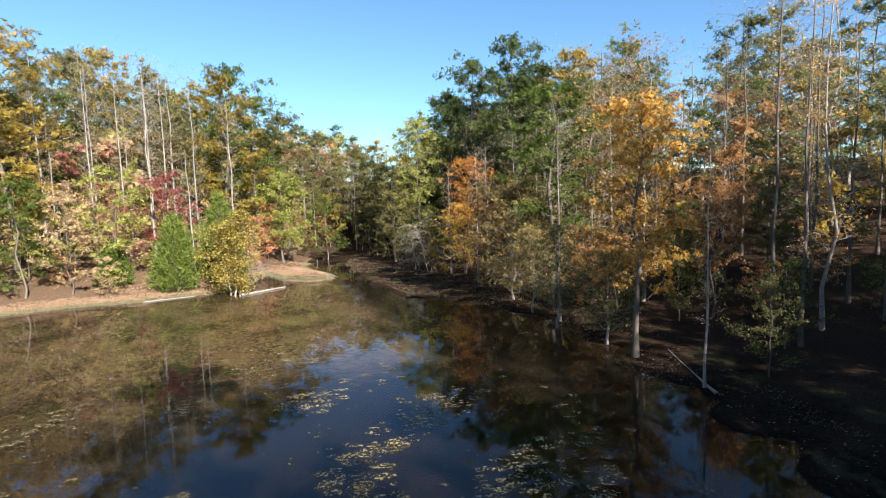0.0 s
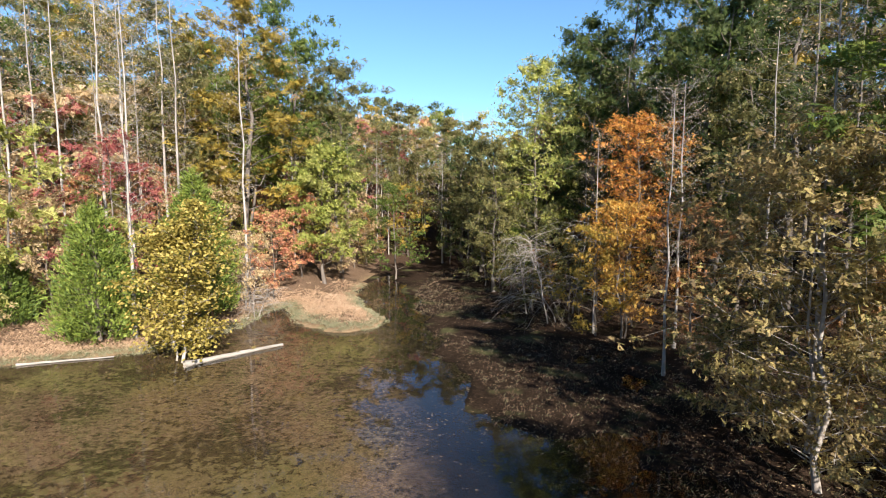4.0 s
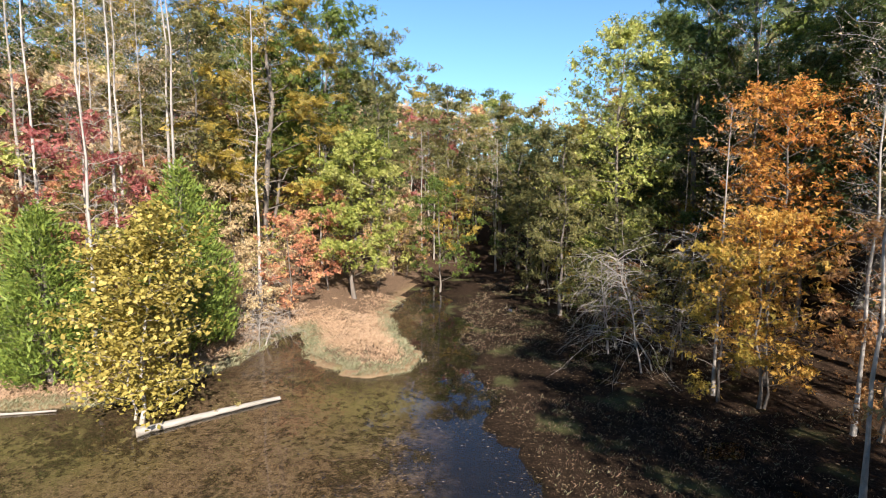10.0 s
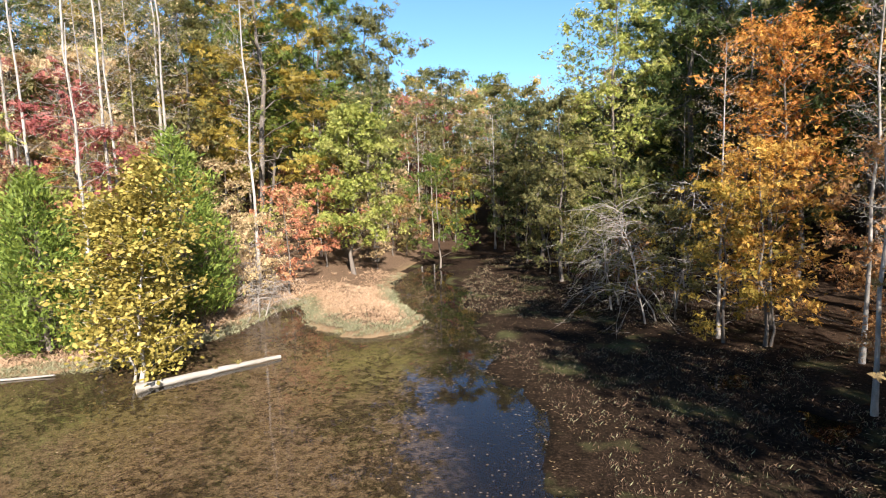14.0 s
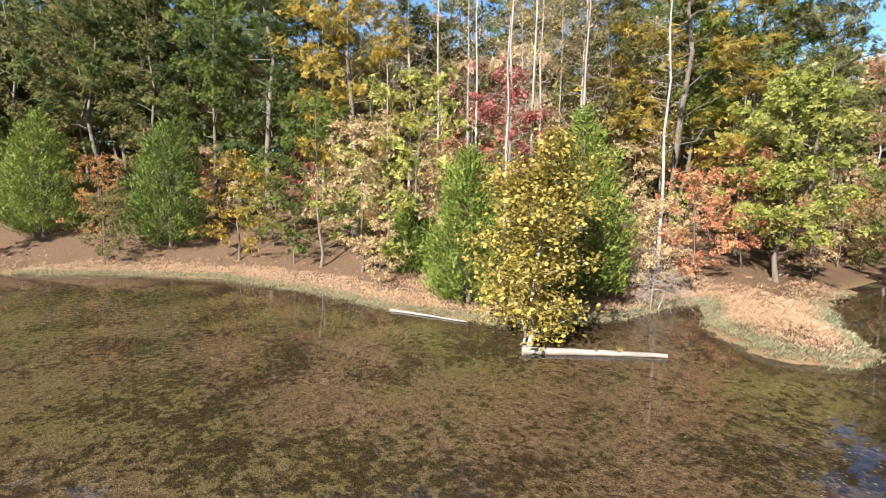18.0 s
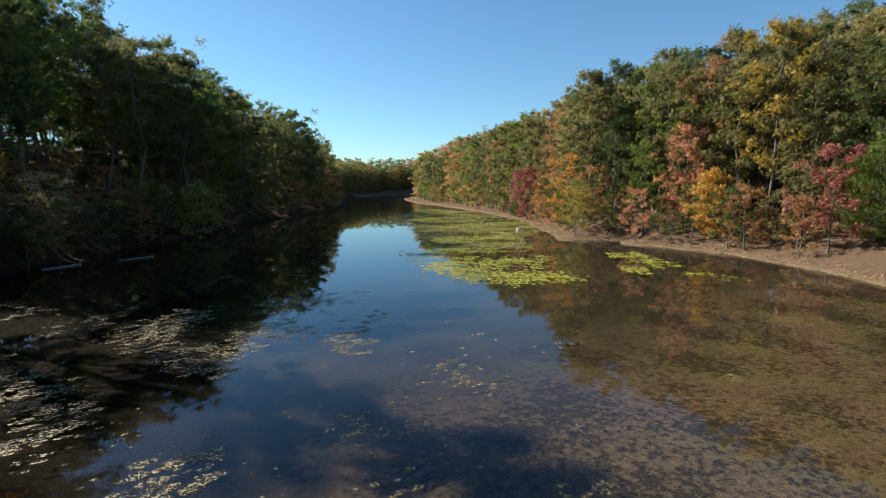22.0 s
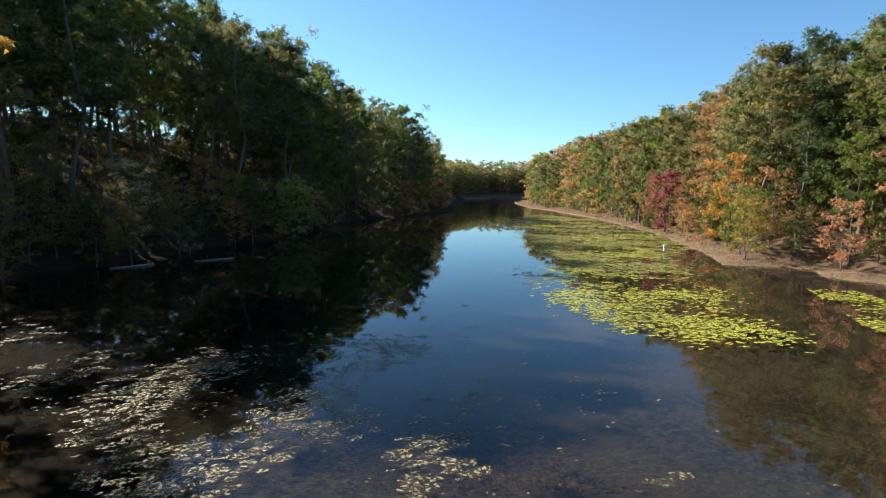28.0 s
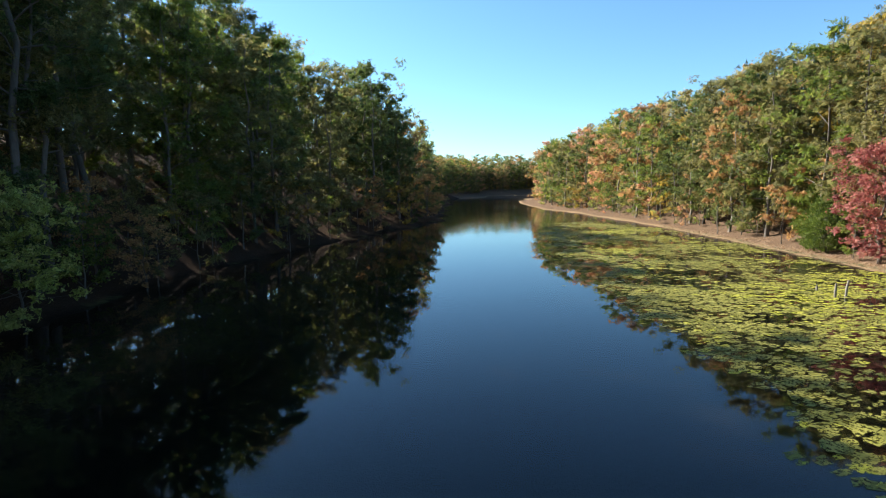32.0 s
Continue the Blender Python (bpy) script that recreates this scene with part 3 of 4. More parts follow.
def grow(seed, h, base, width, trunk, limbs=16, per=40, size=0.3, spread=0.55, shape="oval", lean=(0, 0), twigs=3, leafy=1.0, sides=6, stems=1, flat=0.5, thin=1.0, clump=0.0):
    """Wood and leaves of a tree: h height, base where the crown begins, width of the crown, trunk radius."""
    r = np.random.RandomState(seed)
    wood, centers = [], []
    for s in range(stems):
        off = r.normal(0, 0.13, 2) * (stems > 1)
        top = np.array([lean[0] + off[0] * 4, lean[1] + off[1] * 4, h * (0.97 if s == 0 else r.uniform(0.7, 0.95))])
        n = 8
        tp = bent(r, (off[0], off[1], -0.5), top, n, (0.012 if thin > 0.6 else 0.004) * h)
        rad = trunk * (1 if s == 0 else 0.7) * np.linspace(1.0, 0.12, n) ** 0.9
        rad[0] *= 1.5
        wood.append(tube(tp, rad, sides))
        for k in range(limbs // stems):
            u = (k + r.uniform(0, 1)) / (limbs // stems)
            z = base + (h * 0.96 - base) * u
            p0 = np.array([np.interp(z, tp[:, 2], tp[:, i]) for i in range(3)])
            if shape == "oval":
                prof = math.sqrt(max(0.05, 1 - (2 * u - 0.8) ** 2 / 1.5))
            elif shape == "cone":
                prof = 1.02 - 0.92 * u
            elif shape == "vase":
                prof = 0.45 + 0.55 * u
            else:
                prof = 0.8
            L = width / 2 * prof * r.uniform(0.7, 1.12)
            az = k * 2.4 + r.uniform(-0.5, 0.5)
            rise = r.uniform(0.15, 0.75) if shape != "cone" else r.uniform(-0.05, 0.35)
            p1 = p0 + np.array([math.cos(az) * L, math.sin(az) * L, rise * L])
            lp = bent(r, p0, p1, 5, 0.05 * L)
            r0 = max(0.012, trunk * 0.30 * thin * (1 - 0.6 * u))
            far = 2 if sides == 3 else 1
            wood.append(tube(lp[::far], (r0 * np.linspace(1, 0.25, 5))[::far], 3 if sides < 5 or clump else 4))
            centers += [lp[2], lp[3], lp[4]]
            for q in range(twigs):
                w = r.uniform(0.35, 0.95)
                a0 = p0 + (p1 - p0) * w
                a1 = a0 + r.normal(0, 1, 3) * L * np.array([0.34, 0.34, 0.22]) + np.array([0, 0, 0.08 * L])
                m = 2 if clump or sides == 3 or twigs > 8 else 3
                wood.append(tube(bent(r, a0, a1, m, 0.02 * L), r0 * 0.4 * np.linspace(1, 0.3, m), 3))
                centers += [a1] if clump else [a1, (a0 + a1) / 2]
        centers.append(tp[-1])
    centers = np.array(centers)
    keep = r.uniform(0, 1, len(centers)) < leafy
    if clump:
        return join(wood), clumps_at(r, centers[keep], per, clump, size)
    lv = leaves_at(r, centers[keep] if keep.any() else centers[:2], per, spread, size, flat)
    return join(wood), lv


def grow_cedar(seed, h, width, size=0.22, rows=32, per=14):
    """Red cedar: dense upswept sprays on a cone that reaches almost to the ground."""
    r = np.random.RandomState(seed)
    wood = [tube([(0, 0, -0.4), (0.05, 0, h * 0.5), (0, 0.05, h * 0.97)], [h * 0.02, h * 0.013, 0.02], 6)]
    cs, dirs = [], []
    for k in range(rows):
        u = (k + 0.5) / rows
        z = h * (0.05 + 0.93 * u)
        rad = width / 2 * (min(1, u / 0.22 + 0.5) * (1.0 - u ** 2.3) ** 0.9 + 0.03)
        m = max(4, int(per * 1.7 * rad) + 4)
        for j in range(m):
            az = r.uniform(0, 6.283)
            rr = rad * (r.uniform(0.55, 1.12) + 0.18 * math.sin(az * 3 + k * 0.55 + seed) + 0.10 * math.sin(az * 2 + k * 1.7))
            p = np.array([math.cos(az) * rr, math.sin(az) * rr, z + r.normal(0, 0.12)])
            if j % 4 == 0:
                wood.append(tube([(0, 0, max(0.1, z - rr * 0.25)), p * 0.9], [0.02, 0.006], 3))
            cs.append(p)
            dirs.append((math.cos(az) * 0.7, math.sin(az) * 0.7, 0.75))
    cs, dirs = np.array(cs), np.array(dirs)
    per_spray = 10
    c = np.repeat(cs, per_spray, 0) + r.normal(0, 0.17, (len(cs) * per_spray, 3))
    t = np.repeat(dirs, per_spray, 0) + r.normal(0, 0.5, (len(c), 3))
    t /= np.linalg.norm(t, axis=1)[:, None]
    b = np.cross(t, r.normal(0, 1, t.shape))
    b /= np.linalg.norm(b, axis=1)[:, None]
    s = size * r.uniform(0.6, 1.5, (len(c), 1))
    v = np.stack([c - t * s * 0.6, c + b * s * 0.2, c + t * s * 0.9, c - b * s * 0.2], 1)
    return join(wood), (v.reshape(-1, 3), np.arange(len(c) * 4).reshape(-1, 4))


def grow_dead(seed, h, width, stems=2, limbs=26, twigs=9):
    """Leafless tree: several stems with long limbs that arch out and droop, fringed with fine twigs."""
    r = np.random.RandomState(seed)
    wood = []
    for s in range(stems):
        top = np.array([*r.normal(0, 0.13 * width, 2), h * r.uniform(0.7, 1.0)])
        tp = bent(r, (*r.normal(0, 0.25, 2), -0.4), top, 7, 0.015 * h)
        wood.append(tube(tp, 0.055 * r.uniform(0.7, 1.2) * np.linspace(1.1, 0.12, 7), 5))
        for k in range(limbs):
            z = h * r.uniform(0.12, 0.85)
            p0 = np.array([np.interp(z, tp[:, 2], tp[:, i]) for i in range(3)])
            az, L = r.uniform(0, 6.283), width / 2 * r.uniform(0.45, 1.1) * (1.1 - 0.5 * z / h)
            t = np.linspace(0, 1, 6)
            up, drop = r.uniform(0.2, 0.7) * L, r.uniform(0.3, 1.1) * L
            lp = p0 + np.stack([math.cos(az) * L * t, math.sin(az) * L * t, up * t - drop * t ** 2.3], 1) + r.normal(0, 0.03 * L, (6, 3)) * t[:, None]
            lp[:, 2] = np.maximum(lp[:, 2], 0.05)
            wood.append(tube(lp, np.linspace(0.018, 0.006, 6), 3))
            for q in range(twigs):
                a0 = lp[r.randint(1, 6)]
                a1 = a0 + np.array([math.cos(az), math.sin(az), -0.3]) * L * r.uniform(0.05, 0.25) + r.normal(0, 0.13 * L, 3)
                a1[2] = max(a1[2], 0.05)
                wood.append(tube([a0, a1], [0.007, 0.004], 3))
    return join(wood)


def tree_thing(name, wood, crown, bark, leaf, label, category="tree", group=""):
    """One tree: an empty at its foot, trunk with limbs, crown."""
    e = new(name)
    for nm, (v, f), m in (("trunk", wood, bark), ("crown", crown, leaf)):
        ob = new(nm, mesh_from(nm, v, f, m, smooth=(nm == "trunk")))
        ob.parent = e
    tagged(e, label, category, group)
    return e


def place_tree(proto, x, y, leaf=None, turn=0.0, scale=1.0, wide=1.0, label="", bark=None, sink=0.1):
    e = copy_thing(proto, Matrix.Translation((x, y, land_z(x, y) - sink)) @ Matrix.Rotation(turn, 4, 'Z'))
    e.scale = (scale * wide, scale * wide, scale)
    for ch in e.children:
        m = leaf if ch.name.startswith("crown") else bark
        if m:
            ch.material_slots[0].link = 'OBJECT'
            ch.material_slots[0].material = m
    if label:
        e["label"] = label
    return e


# prototypes, removed again at the end
TALL = [tree_thing("oak_tree", *grow(10 + i, 22, 4.2 + 1.2 * i, 8.6 + 0.7 * (i % 3), 0.24, limbs=26, per=34, size=0.40, twigs=2, clump=1.0), BARK, LEAF["olive"],
                   "tall broadleaf forest tree on the wooded bank", "tree", "forest trees") for i in range(4)]
BARE = [tree_thing("bare_tree", *grow(30 + i, 21, 5 + i, 6.0, 0.15, limbs=40, per=4, size=0.17, spread=0.35, twigs=9, leafy=0.16, shape="vase", thin=0.42), BARK_PALE, LEAF["pale"],
                   "tall pale-barked tree with nearly bare crown", "tree", "bare trees") for i in range(3)]
SMALL = [tree_thing("sapling_tree", *grow(50 + i, 8, 0.5, 5.4, 0.08, limbs=16, per=26, size=0.23, twigs=2, sides=5, clump=0.6), BARK, LEAF["olive"],
                    "small understory tree at the water's edge", "tree", "understory trees") for i in range(4)]
KEYED = []


def keyed(x, y):
    KEYED.append((x, y))
    return x, y


def single(name, x, y, wood_crown, bark, leaf, label, turn=0.0, sink=0.1, category="tree", group=""):
    e = tree_thing(name, *wood_crown, bark, leaf, label, category, group)
    e.matrix_world = Matrix.Translation((x, y, land_z(x, y) - sink)) @ Matrix.Rotation(turn, 4, 'Z')
    KEYED.append((x, y))
    return e


# ---- trees that can be told apart ----
single("sycamore_tree", -18.2, 15.9, grow(101, 8.7, 0.3, 4.4, 0.09, limbs=56, per=22, size=0.19, spread=0.36, twigs=3, stems=2), BARK_PALE, LEAF["sycamore"],
       "young yellow-leaved sycamore standing at the lake's edge")
for i, (x, y, h, w) in enumerate([(-23.9, 17.4, 8.3, 4.0), (-21.0, 22.6, 10.2, 4.6), (-49.2, 6.2, 10.2, 5.4), (-57.2, -2.4, 10.6, 6.0), (-64.5, -6.8, 11, 5.6), (-66.0, -14.0, 10.4, 5.6), (-30, 17.5, 4.6, 2.6),
                                  (-76, -62, 7, 3.6), (-91, -88, 7, 3.6), (-97, -93, 6.5, 3.4)]):
    single("cedar_tree", x, y, grow_cedar(120 + i, h, w), BARK, LEAF["cedar"], "dense green red-cedar on the grassy bank", i * 0.7, group="cedars on the bank")
single("birch_tree", -22.3, 18.3, grow(140, 15, 6, 4.2, 0.13, limbs=24, per=3, size=0.2, spread=0.3, twigs=8, leafy=0.1, lean=(-0.4, 0.6), thin=0.5), BARK_PALE, LEAF["pale"],
       "slender white-barked bare tree beside the cedar")
for i, (x, y, h) in enumerate([(-25, 27, 23), (-27.5, 25, 22), (-29, 24.5, 23), (-31.5, 23.5, 21), (-34, 22, 22), (-22.2, 31.2, 22), (-27, 53, 22), (-36, 26, 22), (-31, 29, 22), (10.8, 15, 16), (9.8, 9, 17), (7.2, 16.5, 14), (10.5, -1.5, 15), (5.0, 24.0, 13), (8.9, 20.8, 15), (13.2, -15.0, 12)]):
    place_tree(BARE[i % 3], *keyed(x, y), turn=i * 1.3, scale=h / 21, wide=0.8, label="tall white-trunked tree, almost leafless")
for x, y, h, w, leaf, label in [
        (-24.5, 36.5, 24, 1.3, "gold", "large oak turning green to gold"), (-26.5, 47, 27, 0.9, "green", "tall green tree rising over the skyline"), (-18.3, 43.5, 21.5, 1.0, "olive", "olive-green tree above the inlet"), (-22.3, 42.5, 22.5, 1.0, "green", "green tree above the inlet"),
        # the first two stand out of view, added to shade the east bank
        (38, -36, 25, 1.1, "dark", "tall dark green tree on the shaded slope"), (40, -28, 24, 1.1, "olive", "tall olive tree on the shaded slope"), (10, 38, 27, 1.1, "dark", "tall dark green tree on the marshy bank"), (14, 31, 28, 1.0, "dark", "tall dark green tree on the marshy bank"), (11.5, 4.2, 18, 1.0, "green", "rounded green tree behind the shore"),
        (-48, 14, 26, 1.3, "dark", "large dark green oak"), (-40, 18, 25, 1.2, "gold", "large oak with golden leaves"), (-9, 58, 17, 1.0, "olive", "olive tree at the head of the inlet"), (-17, 66, 18, 1.0, "olive", "olive tree at the head of the inlet")]:
    place_tree(TALL[int(abs(x)) % 4], *keyed(x, y), leaf=LEAF[leaf], turn=x, scale=h / 22, wide=w * 22 / h, label=label)
single("maple_tree", -17.4, 36.5, grow(160, 12.5, 1.5, 7.6, 0.16, limbs=34, per=36, size=0.30, twigs=3, clump=0.75), BARK, LEAF["lime"], "yellow-green maple above the sandy spit")
single("elm_tree", 2.0, 39.0, grow(169, 20.5, 3.5, 9.0, 0.2, limbs=46, per=34, size=0.27, twigs=3, clump=0.9), BARK, LEAF["lime"], "light green tree across the inlet")
single("maple_tree", 7.6, 25.6, grow(161, 13.6, 5.2, 6.4, 0.12, limbs=40, per=17, size=0.22, twigs=4, clump=0.62), BARK, LEAF["orange"], "orange maple on the marshy bank")
single("maple_tree", 6.6, 23.0, grow(167, 8.4, 0.9, 4.6, 0.08, limbs=34, per=13, size=0.20, twigs=4, clump=0.5, stems=2), BARK, LEAF["amber"], "thin golden maple under the orange one")
single("maple_tree", 12.1, -10.2, grow(162, 14.3, 3.4, 6.0, 0.17, limbs=40, per=20, size=0.25, twigs=3, clump=0.65), BARK, LEAF["amber"], "orange-gold tree over the shaded water")
for i, (x, y, h, w, leaf, label) in enumerate([(9.9, -3.2, 7.0, 4.4, "olive", "olive tree over the shaded water"), (9.4, 1.6, 6.6, 4.2, "tawny", "thin golden tree over the shaded water"),  (11.6, -7.5, 5.5, 3.8, "olive", "olive tree leaning over the shaded water")]):
    single("hornbeam_tree", x, y, grow(180 + i, h, 0.8, w, 0.09, limbs=34, per=12, size=0.16, twigs=5, clump=0.6), TWIG, LEAF[leaf], label)
for i, (x, y, h, leaf) in enumerate([(18.5, 2.5, 21, "rust"), (16.5, 8.0, 19, "pale"), (19.5, 11.0, 21, "rust"), (24, -9, 22, "amber")]):
    single("ash_tree", x, y, grow(190 + i, h, 3.0, 6.2, 0.12, limbs=44, per=9, size=0.16, twigs=7, clump=0.7, leafy=0.62, shape="vase"), TWIG, LEAF[leaf], "tall half-bare grey tree with sparse brown leaves", group="half-bare trees")
single("hornbeam_tree", 9.0, 6.4, grow(163, 10.8, 0.4, 7.4, 0.10, limbs=60, per=24, size=0.20, twigs=6, clump=0.62, stems=2), TWIG, LEAF["tawny"], "brownish olive tree at the water's edge")
single("maple_tree", 7.6, -46.0, grow(164, 26, 3.0, 9.0, 0.3, limbs=44, per=32, size=0.42, twigs=3, clump=0.9), BARK, LEAF["amber"], "tall golden tree on the shaded bank")
single("maple_tree", -69.8, -35.5, grow(165, 14.0, 1.0, 6.6, 0.16, limbs=32, per=24, size=0.30, twigs=3, clump=0.75), BARK, LEAF["coral"], "coral-red maple at the water's edge")
single("maple_tree", -67.6, -30.6, grow(168, 8.5, 0.4, 5.0, 0.12, limbs=30, per=24, size=0.28, twigs=3, clump=0.7), BARK, LEAF["amber"], "golden maple beside the coral one")
single("maple_tree", -86.5, -81.0, grow(166, 11.0, 0.8, 8.2, 0.16, limbs=30, per=26, size=0.36, twigs=3, clump=0.8), BARK, LEAF["red"], "dark red maple on the bank")
single("willow_bush", -20.5, -88.5, grow(170, 8.5, 0.3, 7.5, 0.1, limbs=40, per=26, size=0.32, clump=0.6, stems=2), BARK, LEAF["lime"], "bright green bush leaning over the shaded shore")
for x, y, h, leaf in [(-36.5, 14, 11.5, "green"), (-33.2, 15.6, 10, "pale"), (-29.6, 17.6, 12, "lime"), (-43.3, 10.2, 8, "gold"), (-39, 13, 7, "olive"), (-19.6, 27, 5.5, "pale"), (-19.5, 30.5, 7, "coral"), (-21.5, 27, 5, "pale"), (-27, 22.5, 10.5, "red"),
                      (-72, -57, 12, "orange"), (-70, -50, 9, "rust"), (9.5, 20.5, 8, "rust"), (5.0, 23.2, 7, "gold"), (-5, 46, 9, "olive"), (-12.5, 44, 10, "green"), (-65, -20, 9, "olive"), (-63.5, -17, 10, "red")]:
    place_tree(SMALL[int(abs(x * 3)) % 4], *keyed(x, y), leaf=LEAF[leaf], turn=y, scale=h / 8, label="small autumn tree at the water's edge")

# ---- forest ----
rnd = np.random.RandomState(42)
CEDARS = [(-49.2, 6.2), (-57.2, -2.4), (-64.5, -6.8), (-66.0, -14.0)]


def species(x, y):
    east = x > -8 if y > -40 else (shore(x, y) > 0 and x > np.interp(y, [-420, -250, -130, -60], [-180, -120, -50, 6]) - 3)
    if east and -15 < y < 22 and shore(x, y) > 3:
        names, w = ["bare", "rust", "olive"], [.72, .12, .16]
    elif east and y >= -9:
        names, w = ["bare", "olive", "dark", "rust", "gold", "green"], [.30, .28, .24, .05, .06, .07]
    elif east and -48 < y < -9:
        names, w = ["bare", "dark", "olive"], [.7, .15, .15]
    elif east:
        names, w = ["dark", "olive", "green", "bare"], [.34, .32, .24, .10]
    elif y > 12:
        names, w = ["bare", "olive", "green", "dark", "gold", "rust", "red"], [.58, .14, .11, .08, .05, .04, .0]
    elif y < -60:
        names, w = ["green", "dark", "olive", "gold", "rust", "tawny", "coral"], [.13, .22, .32, .06, .10, .13, .04]
    else:
        names, w = ["green", "dark", "olive", "gold", "rust", "tawny", "red"], [.22, .26, .38, .03, .04, .06, .01]
    return names[rnd.choice(len(names), p=np.array(w) / sum(w))]


def lit_gap(x, y):
    """Low stretches of wood on the sunny side of the amber tree and of the willow bush."""
    k = (x + 20.5) * 0.485 - (y + 88.5) * 0.875
    if 2 < k < 15 and abs((x + 20.5) * 0.875 + (y + 88.5) * 0.485) < 3.5:
        return True
    return abs((x - 7.6) * 0.914 + (y + 46) * 0.407) < 8 and -110 < y < -44 and x > -2


def sun_lane(x, y):
    """The open strips through which the sun reaches the hornbeam and the amber maple at the water's edge."""
    for tx, ty, half in ((8.3, 6.2, 3.0), (12.1, -10.2, 4.5)):
        if 3 < (x - tx) * 0.485 - (y - ty) * 0.875 < 34 and abs((x - tx) * 0.875 + (y - ty) * 0.485) < half:
            return True
    return False


def before_cedar(x, y):
    """The open grass on the lake side of the cedars."""
    return any(math.hypot(x - cx - 2.6, y - cy - 0.4) < 3.6 for cx, cy in CEDARS)


path_xy = np.array([row[1][:2] for row in PATH])
cand = []
for step, lo, hi in ((4.2, 2.6, 26), (8.0, 26, 62), (14.0, 62, 95)):
    xs, ys = np.meshgrid(np.arange(-400, 120, step), np.arange(-520, 190, step))
    xs, ys = xs.ravel() + rnd.uniform(-.42, .42, xs.size) * step, ys.ravel() + rnd.uniform(-.42, .42, ys.size) * step
    dd = shore(xs, ys)
    ok = (dd > lo) & (dd < hi)
    cand += list(zip(xs[ok], ys[ok], dd[ok]))
key_xy = np.array(KEYED)
near, farther = [], []
for x, y, d in cand:
    if np.min(np.hypot(key_xy[:, 0] - x, key_xy[:, 1] - y)) < 2.6:
        continue
    if y < 0 and -60 < y and x > 60 or y > 150:
        continue
    dp = np.min(np.hypot(path_xy[:, 0] - x, path_xy[:, 1] - y))
    if dp < 7 or before_cedar(x, y) or math.hypot(x + 12.2, y - 25.4) < 4.5 or sun_lane(x, y) and rnd.uniform() < 0.8:
        continue
    (near if dp < 62 and d < 24 else farther).append((x, y, d, dp))
count = 0
for x, y, d, dp in near:
    if x > mid_line(y) and (-48 < y < -9 and rnd.uniform() < 0.12 or y < -48 and rnd.uniform() < 0.48):
        continue
    sp = species(x, y)
    tall = rnd.uniform(0.72, 1.12) * min(1.0, 0.6 + d / 18)
    if x > mid_line(y) and -48 < y < -9 and sp != "bare":
        tall *= 0.6
    if x > mid_line(y) and -15 < y < 22 and sp != "bare":
        tall = rnd.uniform(0.34, 0.55)
    if -4 < x < 6 and 27 < y < 42 or np.hypot(x + 22, y - 33) < 4:
        tall = 0.6 if x > 4.5 or -6 < x < -1.5 else 0.35
    if -26 < x < 6 and y > 41:
        tall = rnd.uniform(0.5, 0.72)
    if lit_gap(x, y):
        tall = 0.4
    elif y < -48 and x > -45 + (y + 50) * 0.4:
        tall = rnd.uniform(1.0, 1.3) if x < 11 or y < -62 else 0.82
    a = rnd.uniform(0, 6.28)
    if d < 6 and rnd.uniform() < 0.65:
        leaf = sp if sp in LEAF else ["rust", "olive", "pale"][rnd.randint(3)]
        place_tree(SMALL[rnd.randint(4)], x, y, leaf=LEAF[leaf], turn=a, scale=rnd.uniform(0.5, 1.15))
    elif sp == "bare":
        place_tree(BARE[rnd.randint(3)], x, y, turn=a, scale=tall, wide=rnd.uniform(0.8, 1.1), bark=None if x < -8 else BARK)
    else:
        place_tree(TALL[rnd.randint(4)], x, y, leaf=LEAF[sp], turn=a, scale=tall, wide=rnd.uniform(0.8, 1.1))
    count += 1
shrub_far = []
xs, ys = np.meshgrid(np.arange(-200, 50, 3.0), np.arange(-250, 100, 3.0))
xs, ys = xs.ravel() + rnd.uniform(-1.2, 1.2, xs.size), ys.ravel() + rnd.uniform(-1.2, 1.2, ys.size)
dd = shore(xs, ys)
